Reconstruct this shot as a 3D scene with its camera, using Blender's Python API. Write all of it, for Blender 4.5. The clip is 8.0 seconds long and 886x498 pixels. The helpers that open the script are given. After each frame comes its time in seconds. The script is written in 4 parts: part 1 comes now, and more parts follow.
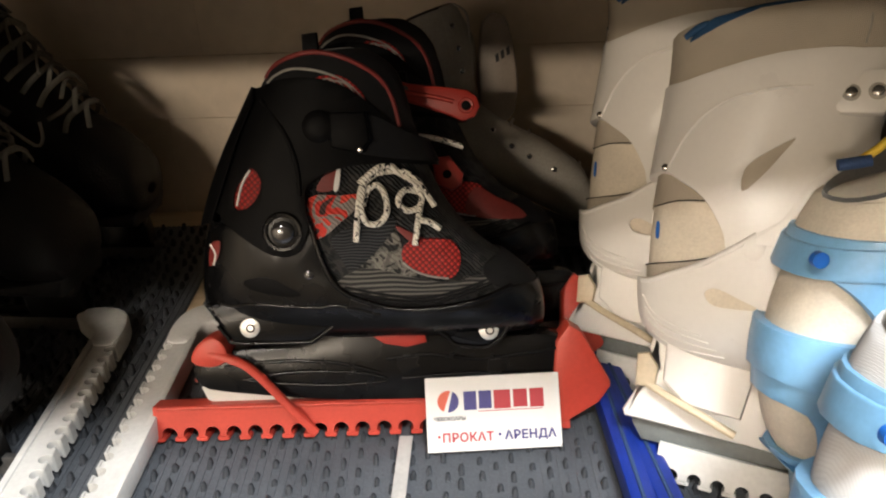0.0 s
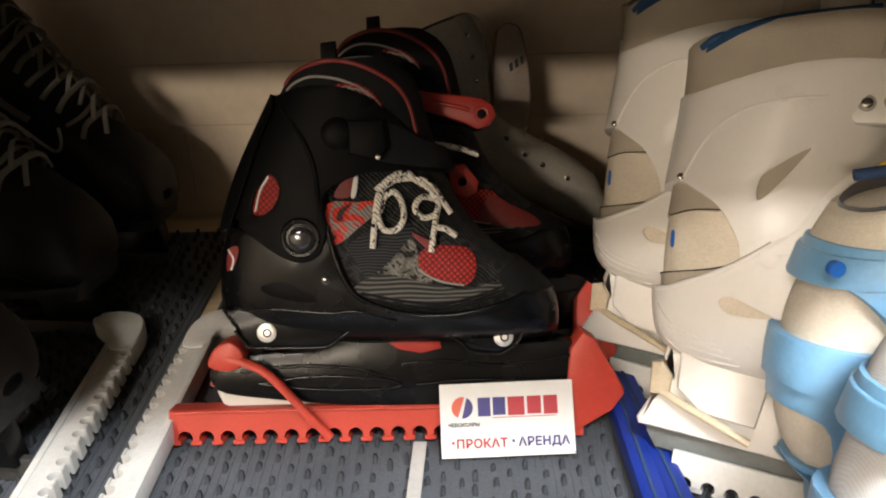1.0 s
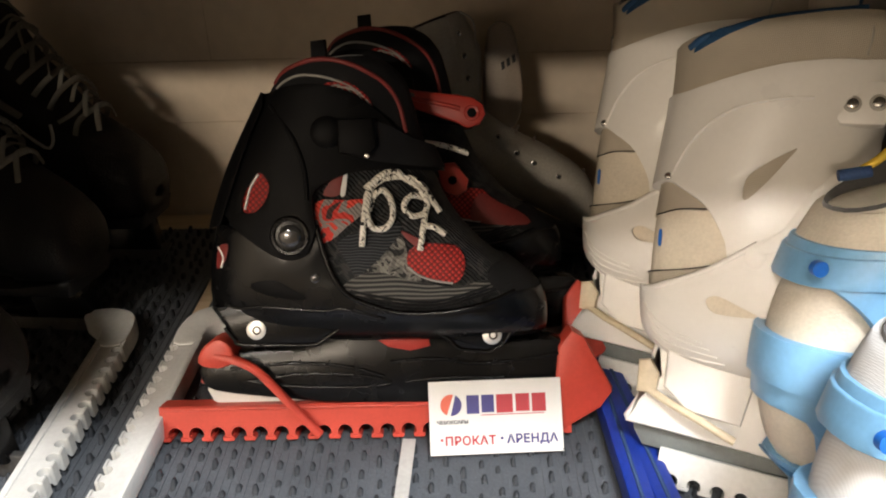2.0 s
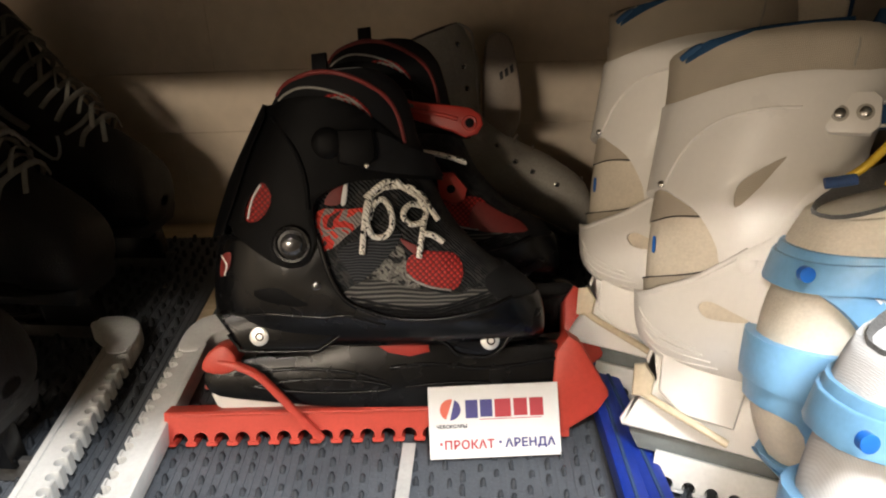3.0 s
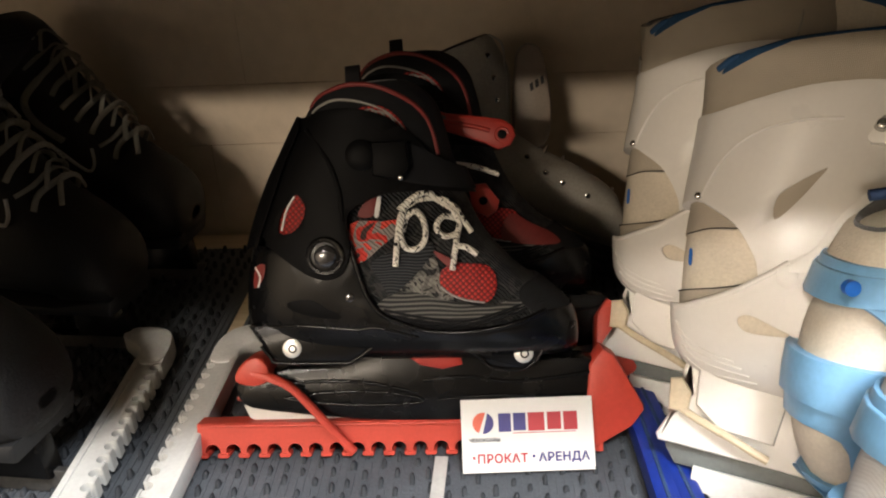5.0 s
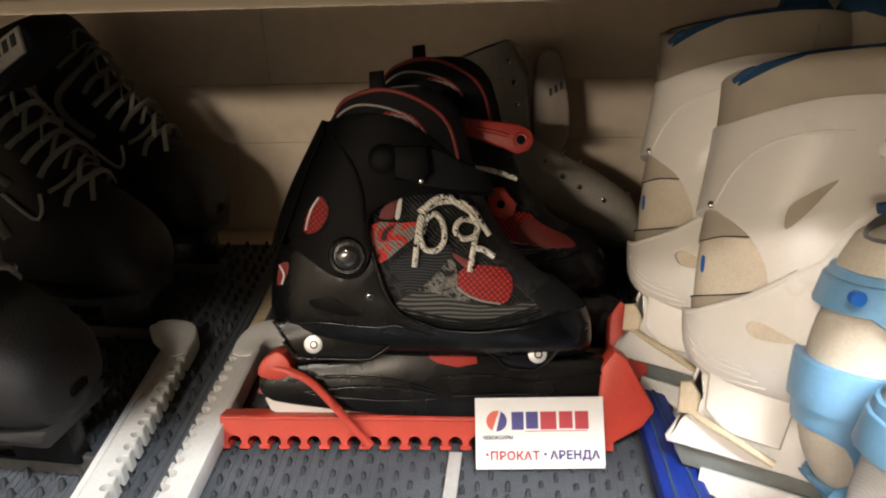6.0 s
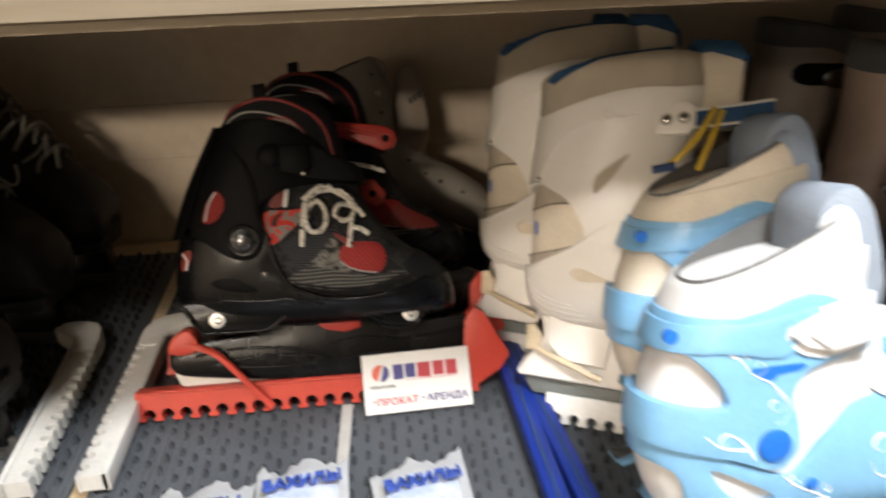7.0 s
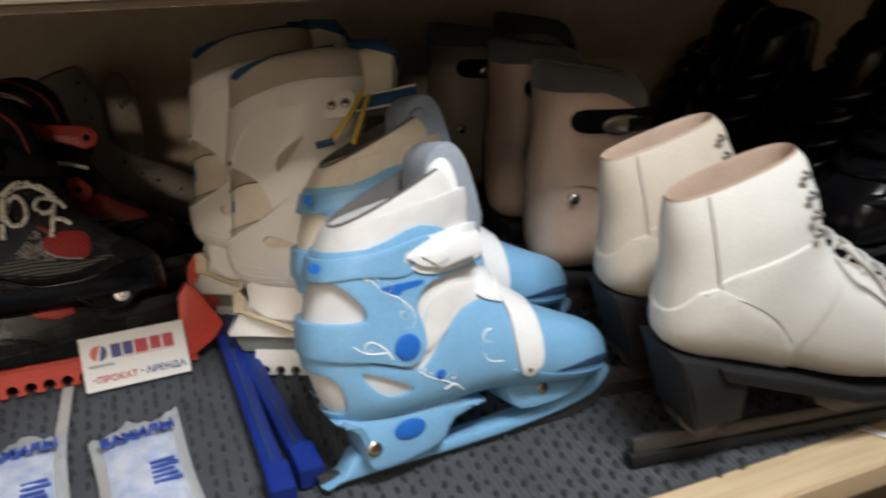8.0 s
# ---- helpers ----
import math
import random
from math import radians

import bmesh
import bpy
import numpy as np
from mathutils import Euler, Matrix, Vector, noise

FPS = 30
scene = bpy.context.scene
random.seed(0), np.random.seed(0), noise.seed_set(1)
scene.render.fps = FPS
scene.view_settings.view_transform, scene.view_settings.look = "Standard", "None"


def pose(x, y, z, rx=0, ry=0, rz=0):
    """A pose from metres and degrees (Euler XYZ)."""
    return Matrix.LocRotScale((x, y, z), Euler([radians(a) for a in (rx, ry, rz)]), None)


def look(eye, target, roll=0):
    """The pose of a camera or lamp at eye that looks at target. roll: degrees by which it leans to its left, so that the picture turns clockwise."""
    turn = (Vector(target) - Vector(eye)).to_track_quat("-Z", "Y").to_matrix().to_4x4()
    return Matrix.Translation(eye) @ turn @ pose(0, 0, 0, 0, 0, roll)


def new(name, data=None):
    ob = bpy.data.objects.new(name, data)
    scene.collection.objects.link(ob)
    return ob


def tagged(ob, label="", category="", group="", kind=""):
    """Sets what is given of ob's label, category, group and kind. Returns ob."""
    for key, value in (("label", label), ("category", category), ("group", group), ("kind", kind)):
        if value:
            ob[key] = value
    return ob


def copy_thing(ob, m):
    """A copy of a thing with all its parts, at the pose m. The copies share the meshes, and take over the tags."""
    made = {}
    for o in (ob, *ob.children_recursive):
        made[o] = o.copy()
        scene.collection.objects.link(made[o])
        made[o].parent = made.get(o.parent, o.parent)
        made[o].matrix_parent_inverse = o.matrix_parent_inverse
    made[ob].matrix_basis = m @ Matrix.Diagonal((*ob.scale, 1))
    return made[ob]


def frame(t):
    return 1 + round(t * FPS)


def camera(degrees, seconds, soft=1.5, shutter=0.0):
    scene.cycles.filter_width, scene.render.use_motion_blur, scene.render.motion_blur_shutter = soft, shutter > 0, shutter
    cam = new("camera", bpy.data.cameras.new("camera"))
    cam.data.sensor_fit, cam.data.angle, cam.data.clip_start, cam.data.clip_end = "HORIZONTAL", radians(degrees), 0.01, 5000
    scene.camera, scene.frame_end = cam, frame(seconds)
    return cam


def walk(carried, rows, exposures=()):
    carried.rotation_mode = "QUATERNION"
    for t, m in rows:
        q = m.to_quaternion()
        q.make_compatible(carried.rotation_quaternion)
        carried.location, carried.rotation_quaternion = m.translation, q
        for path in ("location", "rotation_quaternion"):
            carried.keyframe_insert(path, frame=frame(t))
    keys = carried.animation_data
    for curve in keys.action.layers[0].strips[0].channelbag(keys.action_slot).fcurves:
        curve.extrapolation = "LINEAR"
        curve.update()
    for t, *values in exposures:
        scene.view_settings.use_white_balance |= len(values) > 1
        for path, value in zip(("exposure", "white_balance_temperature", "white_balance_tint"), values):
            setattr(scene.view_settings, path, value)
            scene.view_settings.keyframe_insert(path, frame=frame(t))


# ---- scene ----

# ---- camera ----
cam = camera(59.6, 8.0, soft=2.0, shutter=0.5)
ROWS = [
    (0.0, (0.014, 0.017, 0.366), (-0.01, 1.781, -0.576), -2.2),
    (0.5, (0.008, 0.016, 0.368), (-0.029, 1.789, -0.556), -2.0),
    (1.0, (0.008, 0.013, 0.367), (-0.032, 1.788, -0.555), -2.0),
    (1.5, (0.010, 0.014, 0.367), (-0.022, 1.784, -0.563), -1.7),
    (3.0, (0.017, 0.002, 0.374), (-0.025, 1.781, -0.539), -2.1),
    (3.5, (0.017, 0.001, 0.373), (-0.046, 1.788, -0.524), -3.1),
    (4.0, (0.014, 0.004, 0.375), (-0.048, 1.789, -0.525), -2.9),
    (4.5, (0.010, 0.005, 0.374), (-0.062, 1.796, -0.512), -3.0),
    (6.0, (0.009, -0.008, 0.384), (-0.131, 1.777, -0.508), -2.3),
    (6.5, (0.005, -0.044, 0.398), (-0.010, 1.763, -0.459), -1.4),
    (7.0, (0.013, -0.118, 0.398), (0.181, 1.686, -0.451), -1.9),
    (7.5, (0.048, -0.185, 0.397), (0.514, 1.576, -0.428), -1.6),
    (8.0, (0.067, -0.243, 0.399), (0.763, 1.445, -0.417), -0.3),
]
walk(cam, [(t, look(eye, target, roll)) for t, eye, target, roll in ROWS],
     [(0.0, -0.15), (6.0, -0.15), (6.6, -0.25), (7.0, -0.25), (7.3, -0.6), (7.6, -1.0), (8.0, -1.3)])
from mathutils.bvhtree import BVHTree

# ---- world and lights ----
world = bpy.data.worlds.new("world")
scene.world = world
world.use_nodes = True
world.node_tree.nodes["Background"].inputs[0].default_value = (1.0, 0.86, 0.7, 1)
world.node_tree.nodes["Background"].inputs[1].default_value = 0.085


def area(name, eye, target, size, size_y, watts, colour):
    lamp = bpy.data.lights.new(name, "AREA")
    lamp.shape, lamp.size, lamp.size_y, lamp.energy, lamp.color = "RECTANGLE", size, size_y, watts, colour
    ob = new(name, lamp)
    ob.matrix_world = look(eye, target)
    return ob


near = area("ceiling_lamp", (-0.70, -1.50, 1.84), (0.0, 0.42, 0.05), 0.5, 0.16, 2.0, (1.0, 0.90, 0.78))
near.data.spread = radians(38)
area("front_lamp", (0.36, -0.33, 1.28), (0.24, 0.24, 0.05), 0.50, 0.15, 49, (0.95, 0.98, 1.0))
far = area("far_ceiling_lamp", (-1.25, -2.75, 1.30), (-0.25, 0.82, 0.12), 0.7, 0.10, 1.4, (1.0, 0.84, 0.66))
far.data.spread = radians(26)
# added fill without a real fixture, bounced off the left wall
bounce_fill = area("fill_lamp", (-1.2, -2.4, 2.0), (-3.0, -2.9, 0.3), 0.8, 0.4, 72, (1.0, 0.84, 0.66))
bounce_fill.data.spread = radians(110)

# ---- materials ----


def material(name, colour, rough=0.5, metal=0.0, vary=0.15, grain=40.0, bump=0.1, fine=300.0, coat=0.0, second=None, spread=0.5, sheen=0.0, gleam=0.5):
    """A surface with large stains, a fine grain and a relief; second is the colour of the stains."""
    m = bpy.data.materials.new(name)
    m.use_nodes = True
    t = m.node_tree
    b = t.nodes["Principled BSDF"]
    co = t.nodes.new("ShaderNodeTexCoord")
    n1 = t.nodes.new("ShaderNodeTexNoise")
    n1.inputs["Scale"].default_value, n1.inputs["Detail"].default_value = grain, 6
    n2 = t.nodes.new("ShaderNodeTexNoise")
    n2.inputs["Scale"].default_value, n2.inputs["Detail"].default_value = fine, 4
    t.links.new(co.outputs["Object"], n1.inputs["Vector"])
    t.links.new(co.outputs["Object"], n2.inputs["Vector"])
    ramp = t.nodes.new("ShaderNodeValToRGB")
    dark = second or tuple(c * (1 - vary) for c in colour)
    ramp.color_ramp.elements[0].position, ramp.color_ramp.elements[1].position = spread - 0.2, spread + 0.2
    ramp.color_ramp.elements[0].color, ramp.color_ramp.elements[1].color = (*dark, 1), (*colour, 1)
    t.links.new(n1.outputs["Fac"], ramp.inputs["Fac"])
    mix = t.nodes.new("ShaderNodeMix")
    mix.data_type, mix.blend_type = "RGBA", "MULTIPLY"
    mix.inputs[0].default_value = min(1.0, vary * 2)
    t.links.new(ramp.outputs[0], mix.inputs[6])
    t.links.new(n2.outputs["Fac"], mix.inputs[7])
    t.links.new(mix.outputs[2], b.inputs["Base Color"])
    gloss = t.nodes.new("ShaderNodeMapRange")
    gloss.inputs[3].default_value, gloss.inputs[4].default_value = max(0.04, rough - 0.1), min(1.0, rough + 0.12)
    t.links.new(n1.outputs["Fac"], gloss.inputs[0])
    t.links.new(gloss.outputs[0], b.inputs["Roughness"])
    bp = t.nodes.new("ShaderNodeBump")
    bp.inputs["Strength"].default_value, bp.inputs["Distance"].default_value = bump, 0.002
    t.links.new(n2.outputs["Fac"], bp.inputs["Height"])
    t.links.new(bp.outputs[0], b.inputs["Normal"])
    b.inputs["Metallic"].default_value = metal
    b.inputs["Specular IOR Level"].default_value = gleam
    b.inputs["Coat Weight"].default_value = coat
    b.inputs["Sheen Weight"].default_value = sheen
    return m


def woven(name, colour, dark, scale, rough=0.8, turn=0.0, bump=0.5):
    """A knit or mesh cloth: two crossed rows of threads in relief."""
    m = bpy.data.materials.new(name)
    m.use_nodes = True
    t = m.node_tree
    b = t.nodes["Principled BSDF"]
    co = t.nodes.new("ShaderNodeTexCoord")
    mp = t.nodes.new("ShaderNodeMapping")
    mp.inputs["Rotation"].default_value = (0, radians(turn), 0)
    t.links.new(co.outputs["Object"], mp.inputs["Vector"])
    waves = []
    for axis in ("X", "Z"):
        w = t.nodes.new("ShaderNodeTexWave")
        w.bands_direction = axis
        w.inputs["Scale"].default_value, w.inputs["Distortion"].default_value = scale, 0.6
        t.links.new(mp.outputs[0], w.inputs["Vector"])
        waves.append(w)
    mul = t.nodes.new("ShaderNodeMath")
    mul.operation = "MULTIPLY"
    t.links.new(waves[0].outputs["Fac"], mul.inputs[0])
    t.links.new(waves[1].outputs["Fac"], mul.inputs[1])
    n = t.nodes.new("ShaderNodeTexNoise")
    n.inputs["Scale"].default_value, n.inputs["Detail"].default_value = 35, 5
    t.links.new(co.outputs["Object"], n.inputs["Vector"])
    ramp = t.nodes.new("ShaderNodeValToRGB")
    ramp.color_ramp.elements[0].color, ramp.color_ramp.elements[1].color = (*dark, 1), (*colour, 1)
    ramp.color_ramp.elements[1].position = 0.45
    t.links.new(mul.outputs[0], ramp.inputs["Fac"])
    mix = t.nodes.new("ShaderNodeMix")
    mix.data_type, mix.blend_type = "RGBA", "MULTIPLY"
    mix.inputs[0].default_value = 0.35
    t.links.new(ramp.outputs[0], mix.inputs[6])
    t.links.new(n.outputs["Fac"], mix.inputs[7])
    t.links.new(mix.outputs[2], b.inputs["Base Color"])
    bp = t.nodes.new("ShaderNodeBump")
    bp.inputs["Strength"].default_value, bp.inputs["Distance"].default_value = bump, 0.001
    t.links.new(mul.outputs[0], bp.inputs["Height"])
    t.links.new(bp.outputs[0], b.inputs["Normal"])
    b.inputs["Roughness"].default_value = rough
    b.inputs["Specular IOR Level"].default_value = 0.2
    return m


def camouflage(name, colours, scale):
    """Cloth printed with hard-edged blotches in several colours, with a fine weave over it."""
    m = bpy.data.materials.new(name)
    m.use_nodes = True
    t = m.node_tree
    b = t.nodes["Principled BSDF"]
    co = t.nodes.new("ShaderNodeTexCoord")
    n = t.nodes.new("ShaderNodeTexNoise")
    n.inputs["Scale"].default_value, n.inputs["Detail"].default_value, n.inputs["Distortion"].default_value = scale, 1.5, 0.8
    t.links.new(co.outputs["Object"], n.inputs["Vector"])
    ramp = t.nodes.new("ShaderNodeValToRGB")
    ramp.color_ramp.interpolation = "CONSTANT"
    e = ramp.color_ramp.elements
    while len(e) < len(colours):
        e.new(0.5)
    for k, c in enumerate(colours):
        e[k].position = 0.0 if k == 0 else 0.40 + 0.22 * (k - 1) / max(1, len(colours) - 2)
        e[k].color = (*c, 1)
    t.links.new(n.outputs["Fac"], ramp.inputs["Fac"])
    t.links.new(ramp.outputs[0], b.inputs["Base Color"])
    w = t.nodes.new("ShaderNodeTexWave")
    w.bands_direction = "DIAGONAL"
    w.inputs["Scale"].default_value, w.inputs["Distortion"].default_value = 170, 4.0
    t.links.new(co.outputs["Object"], w.inputs["Vector"])
    bp = t.nodes.new("ShaderNodeBump")
    bp.inputs["Strength"].default_value, bp.inputs["Distance"].default_value = 0.6, 0.001
    t.links.new(w.outputs["Fac"], bp.inputs["Height"])
    t.links.new(bp.outputs[0], b.inputs["Normal"])
    b.inputs["Roughness"].default_value = 0.6
    b.inputs["Specular IOR Level"].default_value = 0.2
    return m


def striped(name, colour, dark, scale, wander):
    """Cloth with fine wandering stitched lines."""
    m = bpy.data.materials.new(name)
    m.use_nodes = True
    t = m.node_tree
    b = t.nodes["Principled BSDF"]
    co = t.nodes.new("ShaderNodeTexCoord")
    w = t.nodes.new("ShaderNodeTexWave")
    w.bands_direction = "Z"
    w.inputs["Scale"].default_value, w.inputs["Distortion"].default_value = scale, wander
    w.inputs["Detail"].default_value, w.inputs["Detail Scale"].default_value = 1.0, 0.35
    t.links.new(co.outputs["Object"], w.inputs["Vector"])
    ramp = t.nodes.new("ShaderNodeValToRGB")
    ramp.color_ramp.elements[0].color, ramp.color_ramp.elements[1].color = (*dark, 1), (*colour, 1)
    ramp.color_ramp.elements[0].position, ramp.color_ramp.elements[1].position = 0.35, 0.8
    t.links.new(w.outputs["Fac"], ramp.inputs["Fac"])
    t.links.new(ramp.outputs[0], b.inputs["Base Color"])
    bp = t.nodes.new("ShaderNodeBump")
    bp.inputs["Strength"].default_value, bp.inputs["Distance"].default_value = 0.5, 0.001
    t.links.new(w.outputs["Fac"], bp.inputs["Height"])
    t.links.new(bp.outputs[0], b.inputs["Normal"])
    b.inputs["Roughness"].default_value = 0.6
    b.inputs["Specular IOR Level"].default_value = 0.2
    return m


def wood(name, colour, dark, rough=0.55):
    m = bpy.data.materials.new(name)
    m.use_nodes = True
    t = m.node_tree
    b = t.nodes["Principled BSDF"]
    co = t.nodes.new("ShaderNodeTexCoord")
    mp = t.nodes.new("ShaderNodeMapping")
    mp.inputs["Scale"].default_value = (3, 60, 60)
    t.links.new(co.outputs["Object"], mp.inputs["Vector"])
    n = t.nodes.new("ShaderNodeTexNoise")
    n.inputs["Scale"].default_value, n.inputs["Detail"].default_value = 3.0, 8
    t.links.new(mp.outputs[0], n.inputs["Vector"])
    ramp = t.nodes.new("ShaderNodeValToRGB")
    ramp.color_ramp.elements[0].color, ramp.color_ramp.elements[1].color = (*dark, 1), (*colour, 1)
    ramp.color_ramp.elements[0].position, ramp.color_ramp.elements[1].position = 0.3, 0.62
    t.links.new(n.outputs["Fac"], ramp.inputs["Fac"])
    t.links.new(ramp.outputs[0], b.inputs["Base Color"])
    bp = t.nodes.new("ShaderNodeBump")
    bp.inputs["Strength"].default_value, bp.inputs["Distance"].default_value = 0.15, 0.001
    t.links.new(n.outputs["Fac"], bp.inputs["Height"])
    t.links.new(bp.outputs[0], b.inputs["Normal"])
    b.inputs["Roughness"].default_value = rough
    return m


BLACK = material("black_plastic", (0.0045, 0.0045, 0.005), 0.25, vary=0.2, bump=0.04, fine=500, gleam=0.24)
BLACK_MATTE = material("matte_black_plastic", (0.0045, 0.0045, 0.005), 0.50, vary=0.2, bump=0.05, fine=500, gleam=0.06)
BLACK_CLOTH = woven("black_cloth", (0.016, 0.0165, 0.019), (0.005, 0.005, 0.006), 420)
BLACK_SHINE = material("black_patent", (0.006, 0.006, 0.007), 0.20, vary=0.2, bump=0.02, gleam=0.3)
LEATHER = material("black_leather", (0.016, 0.0155, 0.016), 0.58, gleam=0.35, vary=0.3, bump=0.25, fine=600)
CAMO = camouflage("dark_camouflage", [(0.005, 0.006, 0.007), (0.010, 0.011, 0.013), (0.024, 0.024, 0.024), (0.006, 0.007, 0.008)], 85)
CAMO_LIGHT = camouflage("grey_camouflage", [(0.012, 0.012, 0.013), (0.09, 0.088, 0.08), (0.15, 0.145, 0.13), (0.02, 0.02, 0.022)], 130)
STITCHED = striped("stitched_cloth", (0.034, 0.036, 0.040), (0.005, 0.006, 0.008), 150, 9.0)
STITCHED_LIGHT = striped("pale_stitched_cloth", (0.10, 0.098, 0.09), (0.014, 0.014, 0.015), 110, 6.0)
PIPING = material("grey_piping", (0.30, 0.29, 0.27), 0.6, vary=0.15, bump=0.2)
RED_CAMO = camouflage("red_camouflage", [(0.05, 0.03, 0.03), (0.5, 0.04, 0.03), (0.22, 0.2, 0.19), (0.6, 0.06, 0.04)], 75)
RED = material("red_plastic", (0.58, 0.062, 0.038), 0.45, vary=0.12, bump=0.05, fine=400)
RED_DARK = material("red_trim", (0.19, 0.016, 0.013), 0.6, vary=0.2, bump=0.1)
RED_STRAP = material("dull_red_plastic", (0.40, 0.028, 0.017), 0.45, vary=0.12, bump=0.05)
RED_MESH = woven("red_mesh", (0.42, 0.03, 0.025), (0.12, 0.008, 0.008), 110, 0.5, 40)
WHITE = material("white_plastic", (0.79, 0.765, 0.72), 0.30, vary=0.03, bump=0.02, fine=300, gleam=0.4)
WHITE_CLOTH = woven("white_cloth", (0.81, 0.80, 0.79), (0.73, 0.72, 0.71), 420, 0.85, 0.0, 0.25)
CREAM = woven("cream_knit", (0.73, 0.66, 0.55), (0.52, 0.455, 0.36), 300, 0.9)
CREAM_PLAIN = material("cream_padding", (0.79, 0.71, 0.58), 0.75, vary=0.12, bump=0.2, fine=500)
YELLOWED = material("yellowed_plastic", (0.70, 0.58, 0.40), 0.45, vary=0.15, bump=0.05)
PURE = material("clean_white_plastic", (0.84, 0.85, 0.86), 0.32, vary=0.05, bump=0.03)
# pale wood darkened in colour to offset strong lamplight on the upper board
UPPER_WOOD = wood("toned_down_wood", (0.185, 0.150, 0.104), (0.155, 0.122, 0.080))
BLUE = material("light_blue_plastic", (0.22, 0.47, 0.74), 0.33, vary=0.10, bump=0.03, fine=300)
PALE_BLUE = material("pale_blue_cloth", (0.38, 0.47, 0.62), 0.7, vary=0.12, bump=0.2, fine=500)
GREY_BLUE = material("grey_blue_cloth", (0.30, 0.34, 0.40), 0.8, vary=0.15, bump=0.2, fine=500)
BLUE_DOT = material("bright_blue_plastic", (0.02, 0.16, 0.62), 0.35, vary=0.12, bump=0.03)
NAVY = material("navy_cloth", (0.025, 0.07, 0.19), 0.8, vary=0.3, bump=0.3, fine=700)
NAVY_TRIM = material("blue_trim_cloth", (0.022, 0.10, 0.24), 0.75, vary=0.25, bump=0.3, fine=700)
GUARD_BLUE = material("royal_blue_plastic", (0.010, 0.036, 0.30), 0.40, vary=0.2, bump=0.05)
GREY_LINING = material("grey_lining", (0.10, 0.098, 0.096), 0.9, vary=0.2, bump=0.3, fine=700, sheen=0.3)
WHITE_LEATHER = material("white_leather", (0.80, 0.785, 0.74), 0.48, vary=0.07, bump=0.12, fine=450)
# white leather tinted cream to carry the warm shade on the rear skate
SHADED_WHITE_LEATHER = material("shaded_white_leather", (0.62, 0.55, 0.46), 0.5, vary=0.08, bump=0.12, fine=450)
# warm shade on white boots, put into the colour; also a lining
TAUPE = material("taupe_shade_and_lining", (0.52, 0.385, 0.30), 0.42, vary=0.12, bump=0.08, fine=450)
# deeper copy of TAUPE for shade near the wall; also tongue and laces
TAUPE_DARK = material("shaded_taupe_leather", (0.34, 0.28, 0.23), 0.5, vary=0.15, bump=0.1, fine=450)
GREY_LEATHER = material("grey_leather", (0.50, 0.47, 0.41), 0.5, vary=0.2, bump=0.15, fine=450)
PIVOT = material("dark_chrome", (0.10, 0.10, 0.105), 0.14, metal=0.8, vary=0.1, bump=0.0)
RIVET = material("bright_rivet", (0.88, 0.87, 0.84), 0.38, metal=0.7, vary=0.06, bump=0.02)
STEEL = material("steel", (0.62, 0.60, 0.57), 0.22, metal=1.0, vary=0.15, bump=0.02)
DARK_STEEL = material("dull_blade", (0.16, 0.155, 0.15), 0.45, metal=0.6, vary=0.3, bump=0.05)
RUBBER = material("grey_rubber", (0.108, 0.118, 0.134), 0.62, vary=0.28, bump=0.3, fine=500, grain=18)
# darker rubber that puts the shade of the nubs into their colour
RUBBER_DARK = material("nub_shade_rubber", (0.046, 0.050, 0.058), 0.7, vary=0.3, bump=0.2, fine=500, gleam=0.3)
SOLE = material("black_rubber", (0.012, 0.013, 0.015), 0.6, vary=0.2, bump=0.15)
BLADE_GREY = material("grey_green_plastic", (0.14, 0.155, 0.15), 0.5, vary=0.2, bump=0.05)
BLADE_DARK = material("dark_worn_blade", (0.055, 0.055, 0.055), 0.5, vary=0.3, bump=0.08)
GUARD_WHITE = material("worn_white_plastic", (0.66, 0.65, 0.62), 0.40, vary=0.12, bump=0.06)
PAPER = material("white_card", (0.66, 0.65, 0.63), 0.5, vary=0.03, bump=0.02)
INK_RED = material("red_ink", (0.42, 0.02, 0.03), 0.5, vary=0.08, bump=0.0)
INK_BLUE = material("blue_ink", (0.035, 0.028, 0.17), 0.5, vary=0.08, bump=0.0)
INK_GREY = material("grey_ink", (0.04, 0.04, 0.05), 0.6, vary=0.08, bump=0.0)
INK_ORANGE = material("orange_ink", (0.62, 0.10, 0.05), 0.5, vary=0.08, bump=0.0)
FILM = material("white_film", (0.80, 0.81, 0.83), 0.30, vary=0.06, bump=0.3, fine=120)
FILM_PRINT = material("pale_blue_print", (0.42, 0.51, 0.74), 0.35, vary=0.2, bump=0.3, fine=120, second=(0.74, 0.77, 0.85), grain=70)
FILM_INK = material("blue_film_ink", (0.05, 0.10, 0.42), 0.4, vary=0.1, bump=0.0)
PINE = wood("pale_wood", (0.66, 0.51, 0.33), (0.54, 0.40, 0.24))
PLASTER = material("cream_plaster", (0.80, 0.69, 0.56), 0.75, vary=0.10, bump=0.5, fine=70, grain=9, second=(0.70, 0.59, 0.46))
ROOM = material("bounce_paint", (0.84, 0.79, 0.71), 0.8, vary=0.08, bump=0.1, grain=3)
FLOOR = material("bounce_floor", (0.50, 0.45, 0.39), 0.6, vary=0.2, bump=0.1, grain=5)
YELLOW = material("yellow_cord", (0.72, 0.48, 0.03), 0.6, vary=0.15, bump=0.3, fine=900)
# laces in a muted grey with a darker weave
LACE = woven("muted_lace", (0.34, 0.32, 0.28), (0.18, 0.17, 0.14), 500, 0.85)
